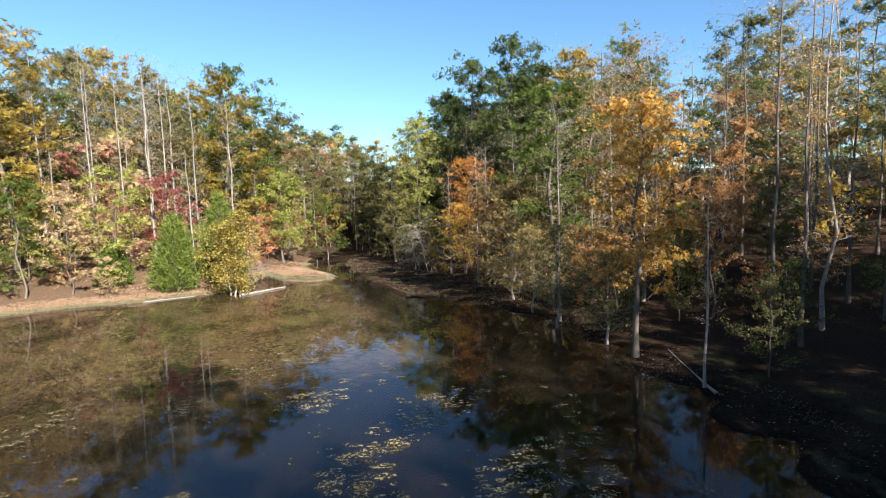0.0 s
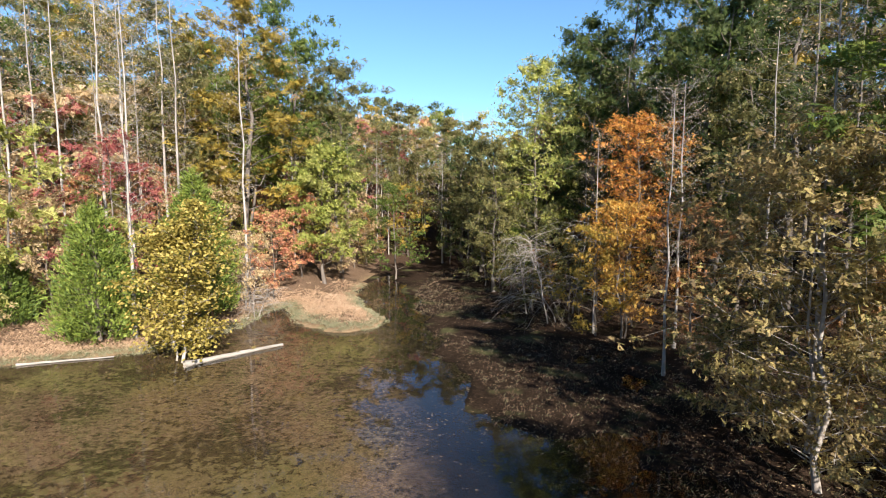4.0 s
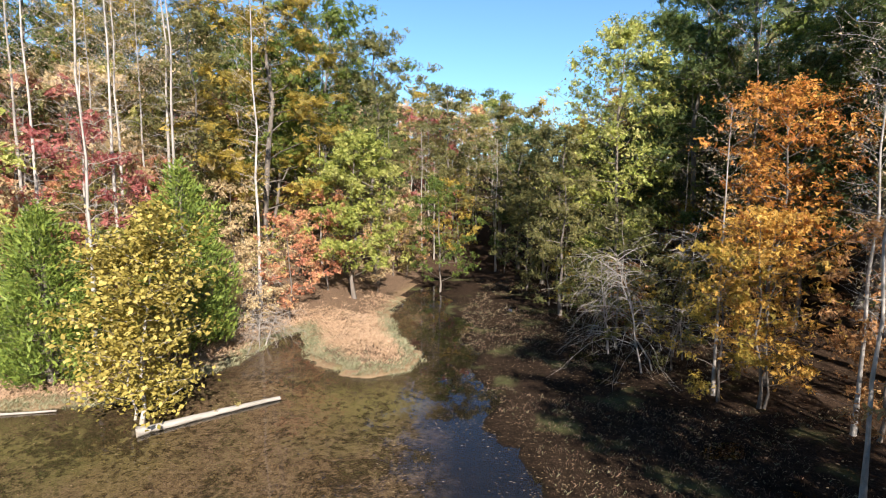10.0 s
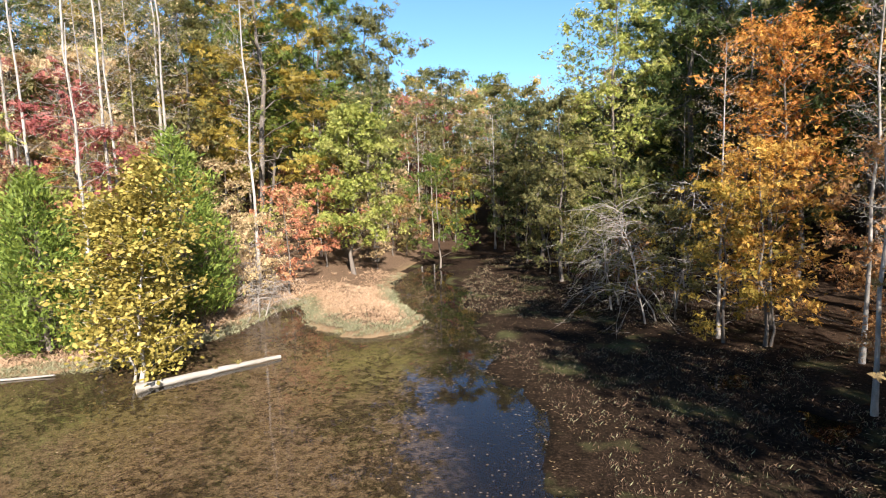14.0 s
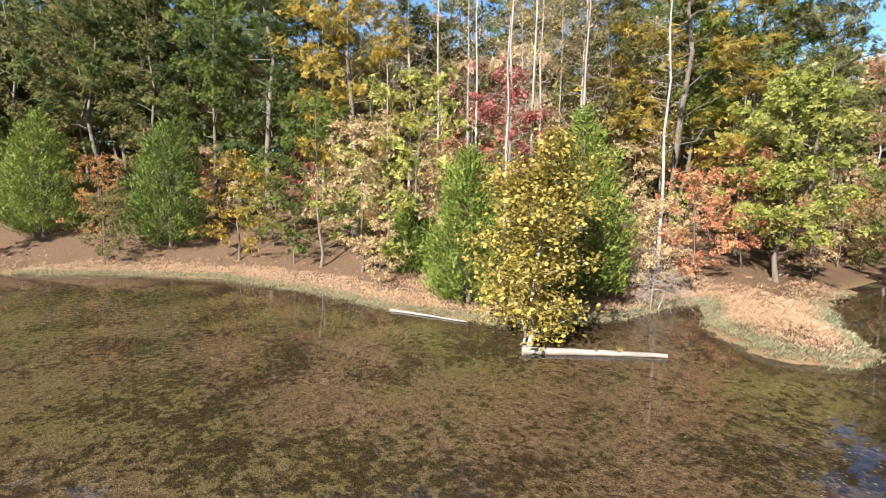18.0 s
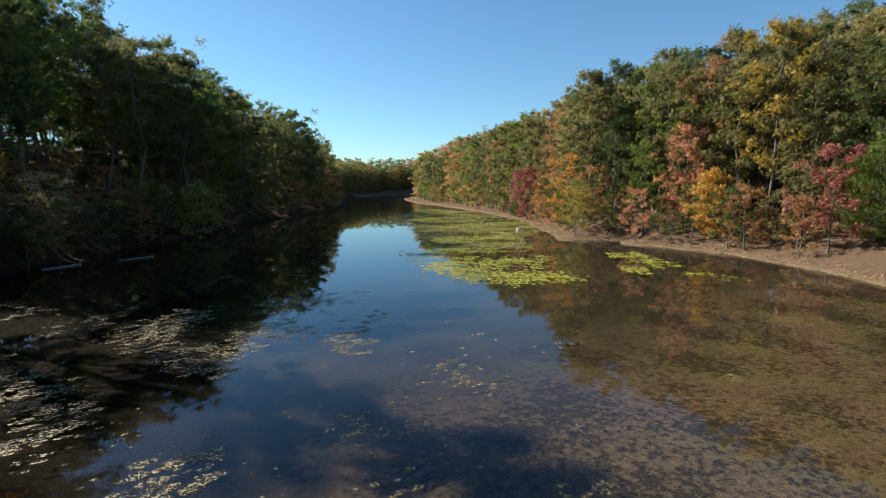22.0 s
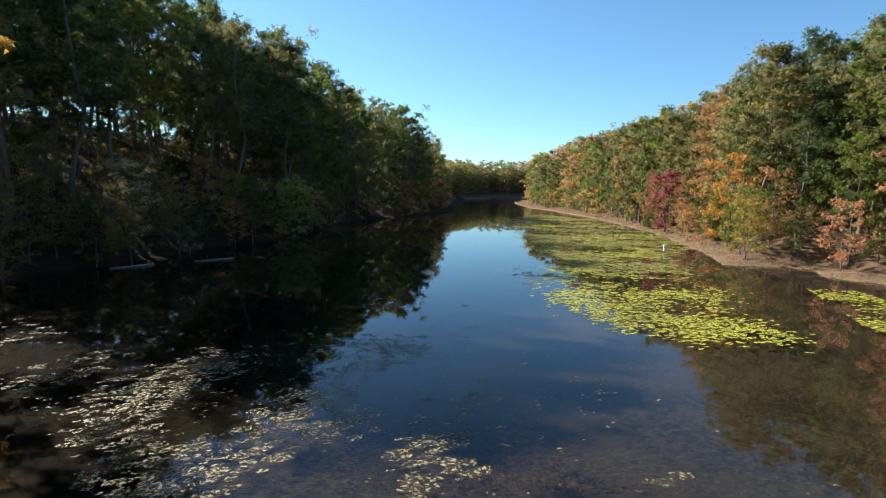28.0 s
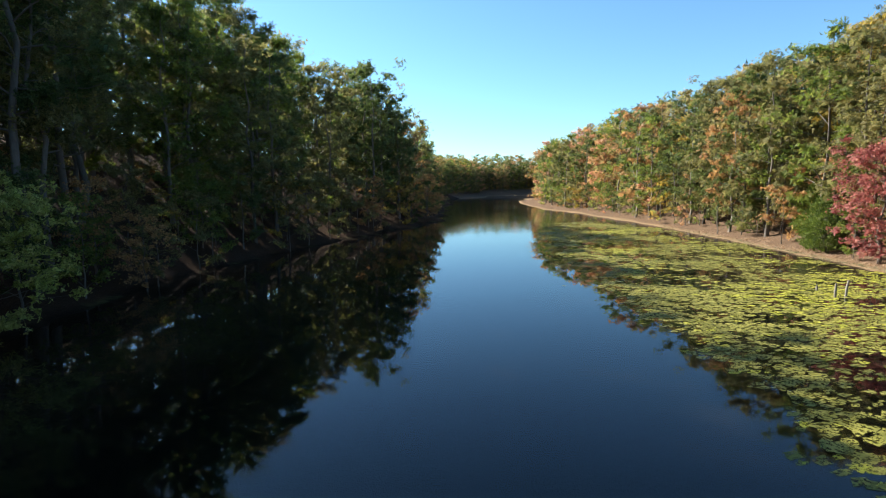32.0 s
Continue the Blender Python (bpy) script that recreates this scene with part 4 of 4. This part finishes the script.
for x, y, d in zip(xs, ys, dd):
    if not (-0.8 if x > mid_line(y) and y < -48 else 1.2 if y < -60 else 1.9) < d < (78 if x < -15 and y > 8 else 48) or rnd.uniform() > (0.95 if d < 3 and x > mid_line(y) and y < -50 else (0.85 if x < mid_line(y) else 0.62) if d < 9 else (0.8 if x < -15 and y > 8 else 0.45) if d < 17 else 0.5 if x < -15 and y > -15 else 0.16) or np.min(np.hypot(key_xy[:, 0] - x, key_xy[:, 1] - y)) < 1.8:
        continue
    if x > mid_line(y) and y > -30 and d < 9 and rnd.uniform() < 0.6:
        continue
    dp = np.min(np.hypot(path_xy[:, 0] - x, path_xy[:, 1] - y))
    if dp < 6 or before_cedar(x, y) or math.hypot(x + 12.2, y - 25.4) < 4.5:
        continue
    if x < -8 and y > 10:
        leaf = ["pale", "coral", "tawny", "lime", "olive", "tawny", "red", "pale"][rnd.randint(8)]
    elif x < -20 and y > -45 or y < -45 and x < -45 + (y + 50) * 0.4:
        leaf = ["green", "olive", "gold", "coral", "rust", "dark", "lime", "olive"][rnd.randint(8)]
    else:
        leaf = ["olive", "rust", "olive", "dark", "gold", "green", "rust", "olive"][rnd.randint(8)]
    s = rnd.uniform(0.35, 0.95)
    if x > mid_line(y) and y < -50 and d < 4:
        s = rnd.uniform(0.6, 1.1)
    if d > 17:
        s = rnd.uniform(0.9, 1.5)
    if dp < 52 and d < 17:
        place_tree(SMALL[rnd.randint(4)], x, y, leaf=LEAF[leaf], turn=rnd.uniform(0, 6.28), scale=s)
        count += 1
    else:
        if dp < (135 if x < -15 and y > -15 else 85) or d < 9:
            shrub_far.append((x, y, leaf, s * 1.15))

def tri(f):
    return np.concatenate([f[:, [0, 1, 2]], f[:, [0, 2, 3]]]) if f.shape[1] == 4 else f


LOWSHRUB = [grow(240 + i, 8, 0.4, 5.8, 0.08, limbs=7, per=16, size=0.5, twigs=0, sides=3, clump=0.9) for i in range(3)]
LOW = [grow(200 + i, 22, 1.6, 9.4, 0.24, limbs=22, per=19, size=0.58, twigs=1, sides=3, clump=1.15) for i in range(4)]
LOWEST = [grow(210 + i, 22, 0.8, 10.0, 0.26, limbs=14, per=13, size=0.9, twigs=0, sides=3, clump=1.6) for i in range(3)]
LOWBARE = [grow(220 + i, 21, 7, 6.5, 0.18, limbs=13, per=2, size=0.3, spread=0.4, twigs=3, leafy=0.1, shape="vase", sides=3) for i in range(2)]
names = list(LEAF)
mats = [LEAF[k] for k in names] + [BARK, BARK_PALE]
for bank in ("west", "east"):
    vs, fs, mi, o = [], [], [], 0
    for x, y, d, dp, kind, size in [(*q, "", 0) for q in farther] + [(x, y, 0, 0, k, z) for x, y, k, z in shrub_far]:
        if (x < mid_line(y)) != (bank == "west"):
            continue
        if dp > 110 and y > -220 and rnd.uniform() < 0.35 or bank == "east" and y < -40 and rnd.uniform() < 0.32:
            continue
        if not kind and lit_gap(x, y):
            size = 0.4
        sp = kind or species(x, y)
        (wv, wf), (lv, lf) = LOWSHRUB[rnd.randint(3)] if kind else (LOWBARE[rnd.randint(2)] if sp == "bare" else LOWEST[rnd.randint(3)] if dp > 120 else LOW[rnd.randint(4)])
        if not kind and sp != "bare" and 0 < x < 32 and -48 < y < 22:
            size = 0.4
        if not kind and -42 < x < 16 and y > 41:
            size = rnd.uniform(0.55, 0.78)
        s, a = size or rnd.uniform(0.75, 1.12) * (np.interp(y, [-190, -125], [0.97, 1.26]) if bank == "east" and y < -40 else 1.0), rnd.uniform(0, 6.28)
        rot = np.array([[math.cos(a), math.sin(a), 0], [-math.sin(a), math.cos(a), 0], [0, 0, 1]]) * s
        base = np.array([x, y, land_z(x, y) - 0.1])
        for v, f, m in ((wv, wf, len(names) + (sp == "bare")), (lv, lf, names.index("pale" if sp == "bare" else sp))):
            vs.append(v @ rot + base)
            f = tri(f)
            fs.append(f + o)
            mi.append(np.full(len(f), m))
            o += len(v)
    ob = new("woods", mesh_from("woods", np.concatenate(vs), np.concatenate(fs), mats, np.concatenate(mi)))
    tagged(ob, "mixed autumn woodland covering the far bank and hill", "woods", kind="stuff")


# ---- logs, nest box ----
def log_mesh(length, r0, r1, seed, root=True):
    r = np.random.RandomState(seed)
    n = 12
    pts = np.stack([np.linspace(0, length, n), 0.06 * np.sin(np.linspace(0, 3, n)), 0.006 * r.normal(0, 1, n)], 1)
    rad = np.linspace(r0, r1, n) * r.uniform(0.97, 1.03, n)
    if root:
        rad[0] *= 1.45
    return tube(pts, rad, 10)


def lay_log(name, a, b, r0, r1, label, seed, z=0.08):
    L = math.hypot(b[0] - a[0], b[1] - a[1])
    ob = new(name, mesh_from(name, *log_mesh(L, r0, r1, seed), DEADWOOD, smooth=True))
    ob.matrix_world = Matrix.Translation((a[0], a[1], z)) @ Matrix.Rotation(math.atan2(b[1] - a[1], b[0] - a[0]), 4, 'Z')
    return tagged(ob, label, "log")


lay_log("log", (-16.8, 14.8), (-13.4, 19.0), 0.155, 0.08, "bleached fallen log lying in shallow water", 1)
for k, (u, tall) in enumerate([(0.52, 0.16), (0.68, 0.22)]):
    tr = np.random.RandomState(70 + k)
    at = np.column_stack([-16.8 + 3.4 * u + tr.normal(0, 0.07, 9), 14.8 + 4.2 * u + tr.normal(0, 0.07, 9)])
    n_b = 9 * 6
    az, hh = tr.uniform(0, 6.28, n_b), tall * tr.uniform(0.6, 1.2, n_b)
    base = np.repeat(np.column_stack([at, np.full(9, 0.17)]), 6, 0)
    side = np.stack([-np.sin(az), np.cos(az), 0 * az], 1) * 0.012
    tip = base + np.stack([np.cos(az) * hh * 0.6, np.sin(az) * hh * 0.6, hh], 1)
    tuft = new("grass_tuft", mesh_from("grass_tuft", np.stack([base - side, base + side, tip], 1).reshape(-1, 3), np.arange(n_b * 3).reshape(-1, 3), LEAF["tawny"]))
    tagged(tuft, "small dry grass tuft growing on the fallen log", "grass tuft", "tufts on the log")
lay_log("log", (-25.5, 13.7), (-21.5, 15.6), 0.07, 0.04, "thin bleached log at the water's edge", 2, 0.05)

# ---- nest box on a pole, stumps, dead brush ----
def box_mesh(cx, cy, cz, sx, sy, sz, taper=1.0):
    bm = bmesh.new()
    bmesh.ops.create_cube(bm, size=1.0)
    for v in bm.verts:
        k = taper if v.co.z > 0 else 1.0
        v.co = Vector((cx + v.co.x * sx * k, cy + v.co.y * sy * k, cz + v.co.z * sz))
    bmesh.ops.bevel(bm, geom=bm.edges[:], offset=min(sx, sy, sz) * 0.06, segments=1, affect='EDGES')
    return bm


def part(name, bm, material, parent, label=""):
    me = bpy.data.meshes.new(name)
    bm.to_mesh(me)
    bm.free()
    me.materials.append(material)
    ob = new(name, me)
    ob.parent = parent
    if label:
        ob["label"] = label
    return ob


WHITE = plain_material("weathered_white_paint", [(0.2, (0.55, 0.54, 0.5)), (0.6, (0.78, 0.78, 0.75)), (0.9, (0.84, 0.84, 0.82))], 4, 0.6, 0.1)
STEEL = plain_material("grey_pole", [(0.2, (0.22, 0.21, 0.2)), (0.8, (0.36, 0.35, 0.33))], 5, 0.55, 0.1)
HOLE_SHADE = plain_material("hole_shade", [(0.2, (0.012, 0.011, 0.01)), (0.8, (0.025, 0.022, 0.02))], 5)
nest = new("nest_box")
part("pole", box_mesh(0, 0, 0.2, 0.06, 0.06, 2.2), STEEL, nest, "grey metal pole")
part("box", box_mesh(0, 0, 1.2, 0.34, 0.34, 0.62), WHITE, nest)
part("roof", box_mesh(0, 0.03, 1.55, 0.44, 0.46, 0.06), WHITE, nest)
# near-black disc on the solid front stands for the shade inside the entrance
bm = bmesh.new()
bmesh.ops.create_cone(bm, segments=12, radius1=0.06, radius2=0.06, depth=0.03, cap_ends=True)
bmesh.ops.transform(bm, matrix=Matrix.Translation((0.09, 0.175, 1.31)) @ Matrix.Rotation(radians(90), 4, 'X'), verts=bm.verts[:])
part("entrance_hole", bm, HOLE_SHADE, nest, "near-black disc standing for the shaded entrance hole")
nest.matrix_world = Matrix.Translation((-57.6, -54.2, 0)) @ Matrix.Rotation(radians(-30), 4, 'Z')
tagged(nest, "white wooden nest box on a pole in the lake", "nest box")

for i, (x, y, h, lx) in enumerate([(-69.1, -75.3, 1.0, 0.1), (-70.1, -75.2, 1.1, -0.15), (-70.9, -77.4, 0.5, 0.3)]):
    st = new("stake", mesh_from("stake", *tube([(0, 0, -1.2), (lx * 0.5, 0, h * 0.5), (lx, 0.05, h)], [0.09, 0.08, 0.06], 7), DEADWOOD, smooth=True))
    st.location = (x, y, 0)
    tagged(st, "pale dead stub standing in the algae", "stub", "stubs in the water")
for i, (x, y, h, w) in enumerate([(2.6, 26.4, 7.0, 8.0), (4.4, 28.6, 8.5, 7.0), (0.6, 29.5, 6.5, 6.0), (-20.2, 27.4, 4.5, 5.5), (-18.9, 25.6, 2.6, 4.2)]):
    dead = new("dead_tree")
    dead.matrix_world = Matrix.Translation((x, y, land_z(x, y) - 0.1)) @ Matrix.Rotation(i * 2.0, 4, 'Z')
    limbs_ob = new("branching_stem", mesh_from("branching_stem", *grow_dead(300 + i, h, w), TWIG, smooth=True))
    limbs_ob.parent = dead
    tagged(dead, "grey leafless tree with arching bare branches", "tree", "dead trees")
for a, b, r0, sd in [((-4.0, -64.5), (-0.8, -62.8), 0.12, 5), ((-11, -66.8), (-7.5, -65.5), 0.1, 6), ((13.2, -16), (14.5, -9), 0.07, 7)]:
    lay_log("log", a, b, r0, r0 * 0.5, "fallen grey log at the shaded shore", sd, 0.06).data.materials[0] = TWIG


# ---- grass, floating leaves, algae ----
def blades(r, xy, z, count, height, bend, width):
    n = len(xy) * count
    base = np.repeat(np.column_stack([xy, z]), count, 0)
    base[:, :2] += r.normal(0, 0.10, (n, 2))
    h = height * r.uniform(0.5, 1.3, n)
    az = r.uniform(0, 6.28, n)
    out = np.stack([np.cos(az), np.sin(az), 0 * az], 1) * (bend * r.uniform(0.2, 1.3, n) * h)[:, None]
    side = np.stack([-np.sin(az), np.cos(az), 0 * az], 1) * width
    up = np.zeros((n, 3))
    up[:, 2] = h
    v = np.stack([base - side, base + side, base + out * 0.45 + up * 0.7 + side * 0.6, base + out + up], 1)
    return v.reshape(-1, 3), np.arange(n * 4).reshape(-1, 4)


def scatter(r, n, x0, x1, y0, y1):
    return r.uniform(x0, x1, n), r.uniform(y0, y1, n)


GRASS = leaf_material("dry_grass", (0.21, 0.13, 0.075), (0.37, 0.245, 0.150), (0.47, 0.34, 0.22), 0.25)
SEDGE = leaf_material("sedge_green", (0.085, 0.095, 0.045), (0.175, 0.18, 0.095), (0.28, 0.26, 0.16), 0.25)
MARSH = leaf_material("marsh_grass_brown", (0.055, 0.032, 0.02), (0.13, 0.078, 0.047), (0.22, 0.15, 0.09), 0.2)
r = np.random.RandomState(7)
px, py = scatter(r, 200000, -110, -8, -125, 40)
d = shore(px, py)
dens = np.clip(1.3 - d / 3.2, 0.05, 1) * np.where((px > -19) & (py > 21), 1.0, 0.8)
ok = (d > 0.0) & (d < 4.5) & (px < mid_line(py)) & (r.uniform(0, 1, len(px)) < dens)
px, py, d = px[ok][:13000], py[ok][:13000], d[ok][:13000]
gz = land(px, py)
dry_ok = (d + r.normal(0, 0.25, len(d)) > np.where((px > -19) & (py > 20), 0.85, 0.5))
ob = new("dry_grass", mesh_from("dry_grass", *blades(r, np.column_stack([px, py])[dry_ok], gz[dry_ok] - 0.03, 8, 0.17, 0.9, 0.008), GRASS))
tagged(ob, "tan dry grass along the sunlit shore", "grass", kind="stuff")
ob = new("shore_sedge", mesh_from("shore_sedge", *blades(r, np.column_stack([px, py])[~dry_ok], gz[~dry_ok] - 0.03, 10, 0.13, 0.9, 0.009), SEDGE))
tagged(ob, "grey-green sedge fringe at the waterline", "grass", kind="stuff")
px, py = scatter(r, 70000, -50, -8, -4, 33)
d = shore(px, py)
ok = (d > -0.25) & (d < np.where(px < -30, 3.0, 5.0)) & (px < mid_line(py)) & (r.uniform(0, 1, len(px)) < np.clip(1.25 - d / 5.5, 0.2, 1))
px, py, d = px[ok][:17000], py[ok][:17000], d[ok][:17000]
tuft_z = land(px, py)
tan = d + r.normal(0, 0.3, len(d)) > 0.75
ob = new("bank_grass", mesh_from("bank_grass", *blades(r, np.column_stack([px, py]), tuft_z - 0.02, 7, 0.15, 1.0, 0.0065), [SEDGE, GRASS], np.repeat(tan, 7).astype(int)))
tagged(ob, "short tan grass with a grey-green fringe on the spit", "grass", kind="stuff")
px, py = scatter(r, 30000, -9, 16, -30, 50)
d, gz = shore(px, py), land(px, py)
ok = (d > -6) & (d < 16) & (gz > -0.04) & (waves(px, py, 0.35, 31) > -0.12) & (px > mid_line(py))
px, py, gz = px[ok][:6000], py[ok][:6000], gz[ok][:6000]
ob = new("marsh_grass", mesh_from("marsh_grass", *blades(r, np.column_stack([px, py]), gz - 0.03, 7, 0.11, 1.0, 0.005), [SEDGE, MARSH], (r.uniform(0, 1, len(px) * 7) < 0.72).astype(int)))
tagged(ob, "low brown and green marsh grass among the trees", "grass", kind="stuff")


def flat_patches(r, x, y, size, z, corners=6):
    """Irregular floating patches."""
    n = len(x)
    a = np.arange(corners) / corners * 2 * np.pi + r.uniform(0, 6.28, (n, 1))
    rad = size[:, None] * r.uniform(0.55, 1.2, (n, corners))
    v = np.stack([x[:, None] + np.cos(a) * rad * 1.3, y[:, None] + np.sin(a) * rad * 0.8, np.repeat(z[:, None], corners, 1) + 0 * a], 2)
    return v.reshape(-1, 3), np.arange(n * corners).reshape(-1, corners)


def in_poly(px, py, poly):
    inside, n = np.zeros(px.shape, bool), len(poly)
    for i in range(n):
        (ax, ay), (bx, by) = poly[i], poly[(i + 1) % n]
        inside ^= ((ay > py) != (by > py)) & (px < (bx - ax) * (py - ay) / (by - ay + 1e-12) + ax)
    return inside


ALGAE = leaf_material("algae_yellow_green", (0.13, 0.15, 0.008), (0.27, 0.28, 0.014), (0.40, 0.39, 0.04), 0.1)
OLD_ALGAE = leaf_material("algae_olive_brown", (0.08, 0.083, 0.010), (0.155, 0.155, 0.018), (0.24, 0.225, 0.04), 0.1)
lacy_material(ALGAE, 6.0, 0.47)
lacy_material(OLD_ALGAE, 6.0, 0.47)
MAT = [(-32.5, -43.5), (-38, -51), (-44.5, -53), (-45.6, -47), (-45.3, -41.5), (-43.3, -34), (-40.8, -30.6), (-37, -28.5), (-31, -29.5), (-29.2, -32), (-30, -35.4), (-31, -39.5)]
BACK_MAT = [(-42.5, -51.5), (-46.5, -45), (-51, -47), (-57, -53), (-74, -66.5), (-82, -78.5), (-92, -97), (-103, -124), (-104, -144), (-88, -134), (-67, -102), (-57, -83), (-52.5, -74), (-48, -63)]
TONGUE = [(-43.5, -26), (-44.8, -15.5), (-48, -16), (-49.5, -22), (-57, -34), (-54, -36)]
px, py = scatter(r, 330000, -115, -24, -144, -10)
dense = waves(px, py, 0.5, 41) * 0.6 + waves(px, py, 1.6, 42) * 0.5 + waves(px, py, 0.12, 43) * 0.4
wob_x = px + 3.5 * waves(px, py, 0.3, 44) + 1.5 * waves(px, py, 1.5, 47) + r.normal(0, 0.8, len(px))
wob_y = py + 3.5 * waves(px, py, 0.3, 45) + 1.5 * waves(px, py, 1.5, 48) + r.normal(0, 0.8, len(px))
bright, dull, edge = in_poly(wob_x, wob_y, MAT), in_poly(wob_x, wob_y, BACK_MAT), in_poly(px, py, TONGUE)
p_here = np.where(bright, np.clip(0.46 + 1.6 * dense, 0.05, 1), np.where(dull, np.clip(0.36 + 1.3 * dense, 0.03, 1), np.where(edge, np.clip(0.3 + 1.6 * dense, 0, 1), 0)))
ok = (r.uniform(0, 1, len(px)) < p_here) & (shore(px, py) < -0.3)
px, py, dull = px[ok][:90000], py[ok][:90000], dull[ok][:90000]
v, f = flat_patches(r, px, py, r.uniform(0.08, 0.26, len(px)) * np.where(dull, 1.35, 1.0), r.uniform(0.006, 0.02, len(px)), 4)
ob = new("algae", mesh_from("algae", v, f, [ALGAE, OLD_ALGAE], (waves(px, py, 0.3, 46) + r.normal(0, 0.3, len(px)) > np.where(dull, -0.35, 0.35)).astype(int)))
tagged(ob, "bright yellow-green algae mats floating on the lake", "algae", kind="stuff")
FALLEN = leaf_material("fallen_leaves", (0.09, 0.058, 0.028), (0.19, 0.125, 0.06), (0.30, 0.22, 0.12), 0.1)
px, py = scatter(r, 60000, -60, 14, -20, 45)
d = shore(px, py)
near_w = np.clip(1.0 + d / 12, 0.03, 1) * np.clip(0.4 + 1.5 * waves(px, py, 0.5, 51), 0, 1)
ok = (d < 0) & (r.uniform(0, 1, len(px)) < near_w * 0.6)
px, py = px[ok][:12000], py[ok][:12000]
qx, qy = scatter(r, 16000, -14, 9, 6, 42)
ok = (shore(qx, qy) < 3) & (qx + 0.318 * qy > -2.5) & (r.uniform(0, 1, len(qx)) < np.clip(0.45 + 1.2 * waves(qx, qy, 0.8, 58), 0, 1))
px, py = np.concatenate([px, qx[ok]]), np.concatenate([py, qy[ok]])
v, f = flat_patches(r, px, py, r.uniform(0.012, 0.036, len(px)), np.maximum(0.0, land(px, py) + 0.012) + r.uniform(0.004, 0.012, len(px)))
ob = new("floating_leaves", mesh_from("floating_leaves", v, f, FALLEN))
tagged(ob, "fallen autumn leaves floating on the water", "fallen leaves", kind="stuff")
SCUM = lacy_material(leaf_material("pond_scum", (0.10, 0.085, 0.04), (0.20, 0.165, 0.08), (0.32, 0.27, 0.14), 0.1), 7.0, 0.53)
px, py = scatter(r, 30000, -32, 9, -46, -4)
d = shore(px, py)
spread = np.exp(-((px + 6) ** 2 / 90 + (py + 24) ** 2 / 150)) * np.clip(0.1 + 2.2 * waves(px, py, 0.55, 52), 0, 1)
spread = np.maximum(spread, np.exp(-((px + 16.6) ** 2 / 4 + (py + 32.8) ** 2 / 2.5)))
ok = (d < -0.5) & (r.uniform(0, 1, len(px)) < spread)
px, py = px[ok][:4000], py[ok][:4000]
v, f = flat_patches(r, px, py, r.uniform(0.08, 0.32, len(px)), r.uniform(0.004, 0.012, len(px)))
qx, qy = scatter(r, 26000, -36, 10, -46, -6)
qd = shore(qx, qy)
fade = np.exp(-(((qx + 12) / 13) ** 2 + ((qy + 25) / 13) ** 2) ** 2)
ok = (qd < -0.5) & (r.uniform(0, 1, len(qx)) < 0.3 * fade * np.clip(0.35 + 1.6 * waves(qx, qy, 0.7, 57), 0, 1))
w, g = flat_patches(r, qx[ok], qy[ok], r.uniform(0.03, 0.12, ok.sum()), r.uniform(0.004, 0.012, ok.sum()))
v, f = np.concatenate([v, w]), np.concatenate([f, g + len(v)])
ob = new("pond_scum", mesh_from("pond_scum", v, f, SCUM))
tagged(ob, "pale broken scum and leaf litter floating on dark water", "pond scum", kind="stuff")
px, py = scatter(r, 40000, -66, 16, -60, 50)
d, gz = shore(px, py), land(px, py)
ok = (d > 0.2) & (d < 12)
px, py, gz = px[ok][:12000], py[ok][:12000], gz[ok][:12000]
v, f = flat_patches(r, px, py, r.uniform(0.02, 0.055, len(px)), gz + 0.02)
v[:, 2] += r.uniform(0, 0.04, len(v))
ob = new("ground_leaves", mesh_from("ground_leaves", v, f, FALLEN))
tagged(ob, "fallen leaves scattered over the forest floor", "fallen leaves", kind="stuff")

for proto in TALL + BARE + SMALL:
    for ch in list(proto.children):
        bpy.data.objects.remove(ch)
    bpy.data.objects.remove(proto)
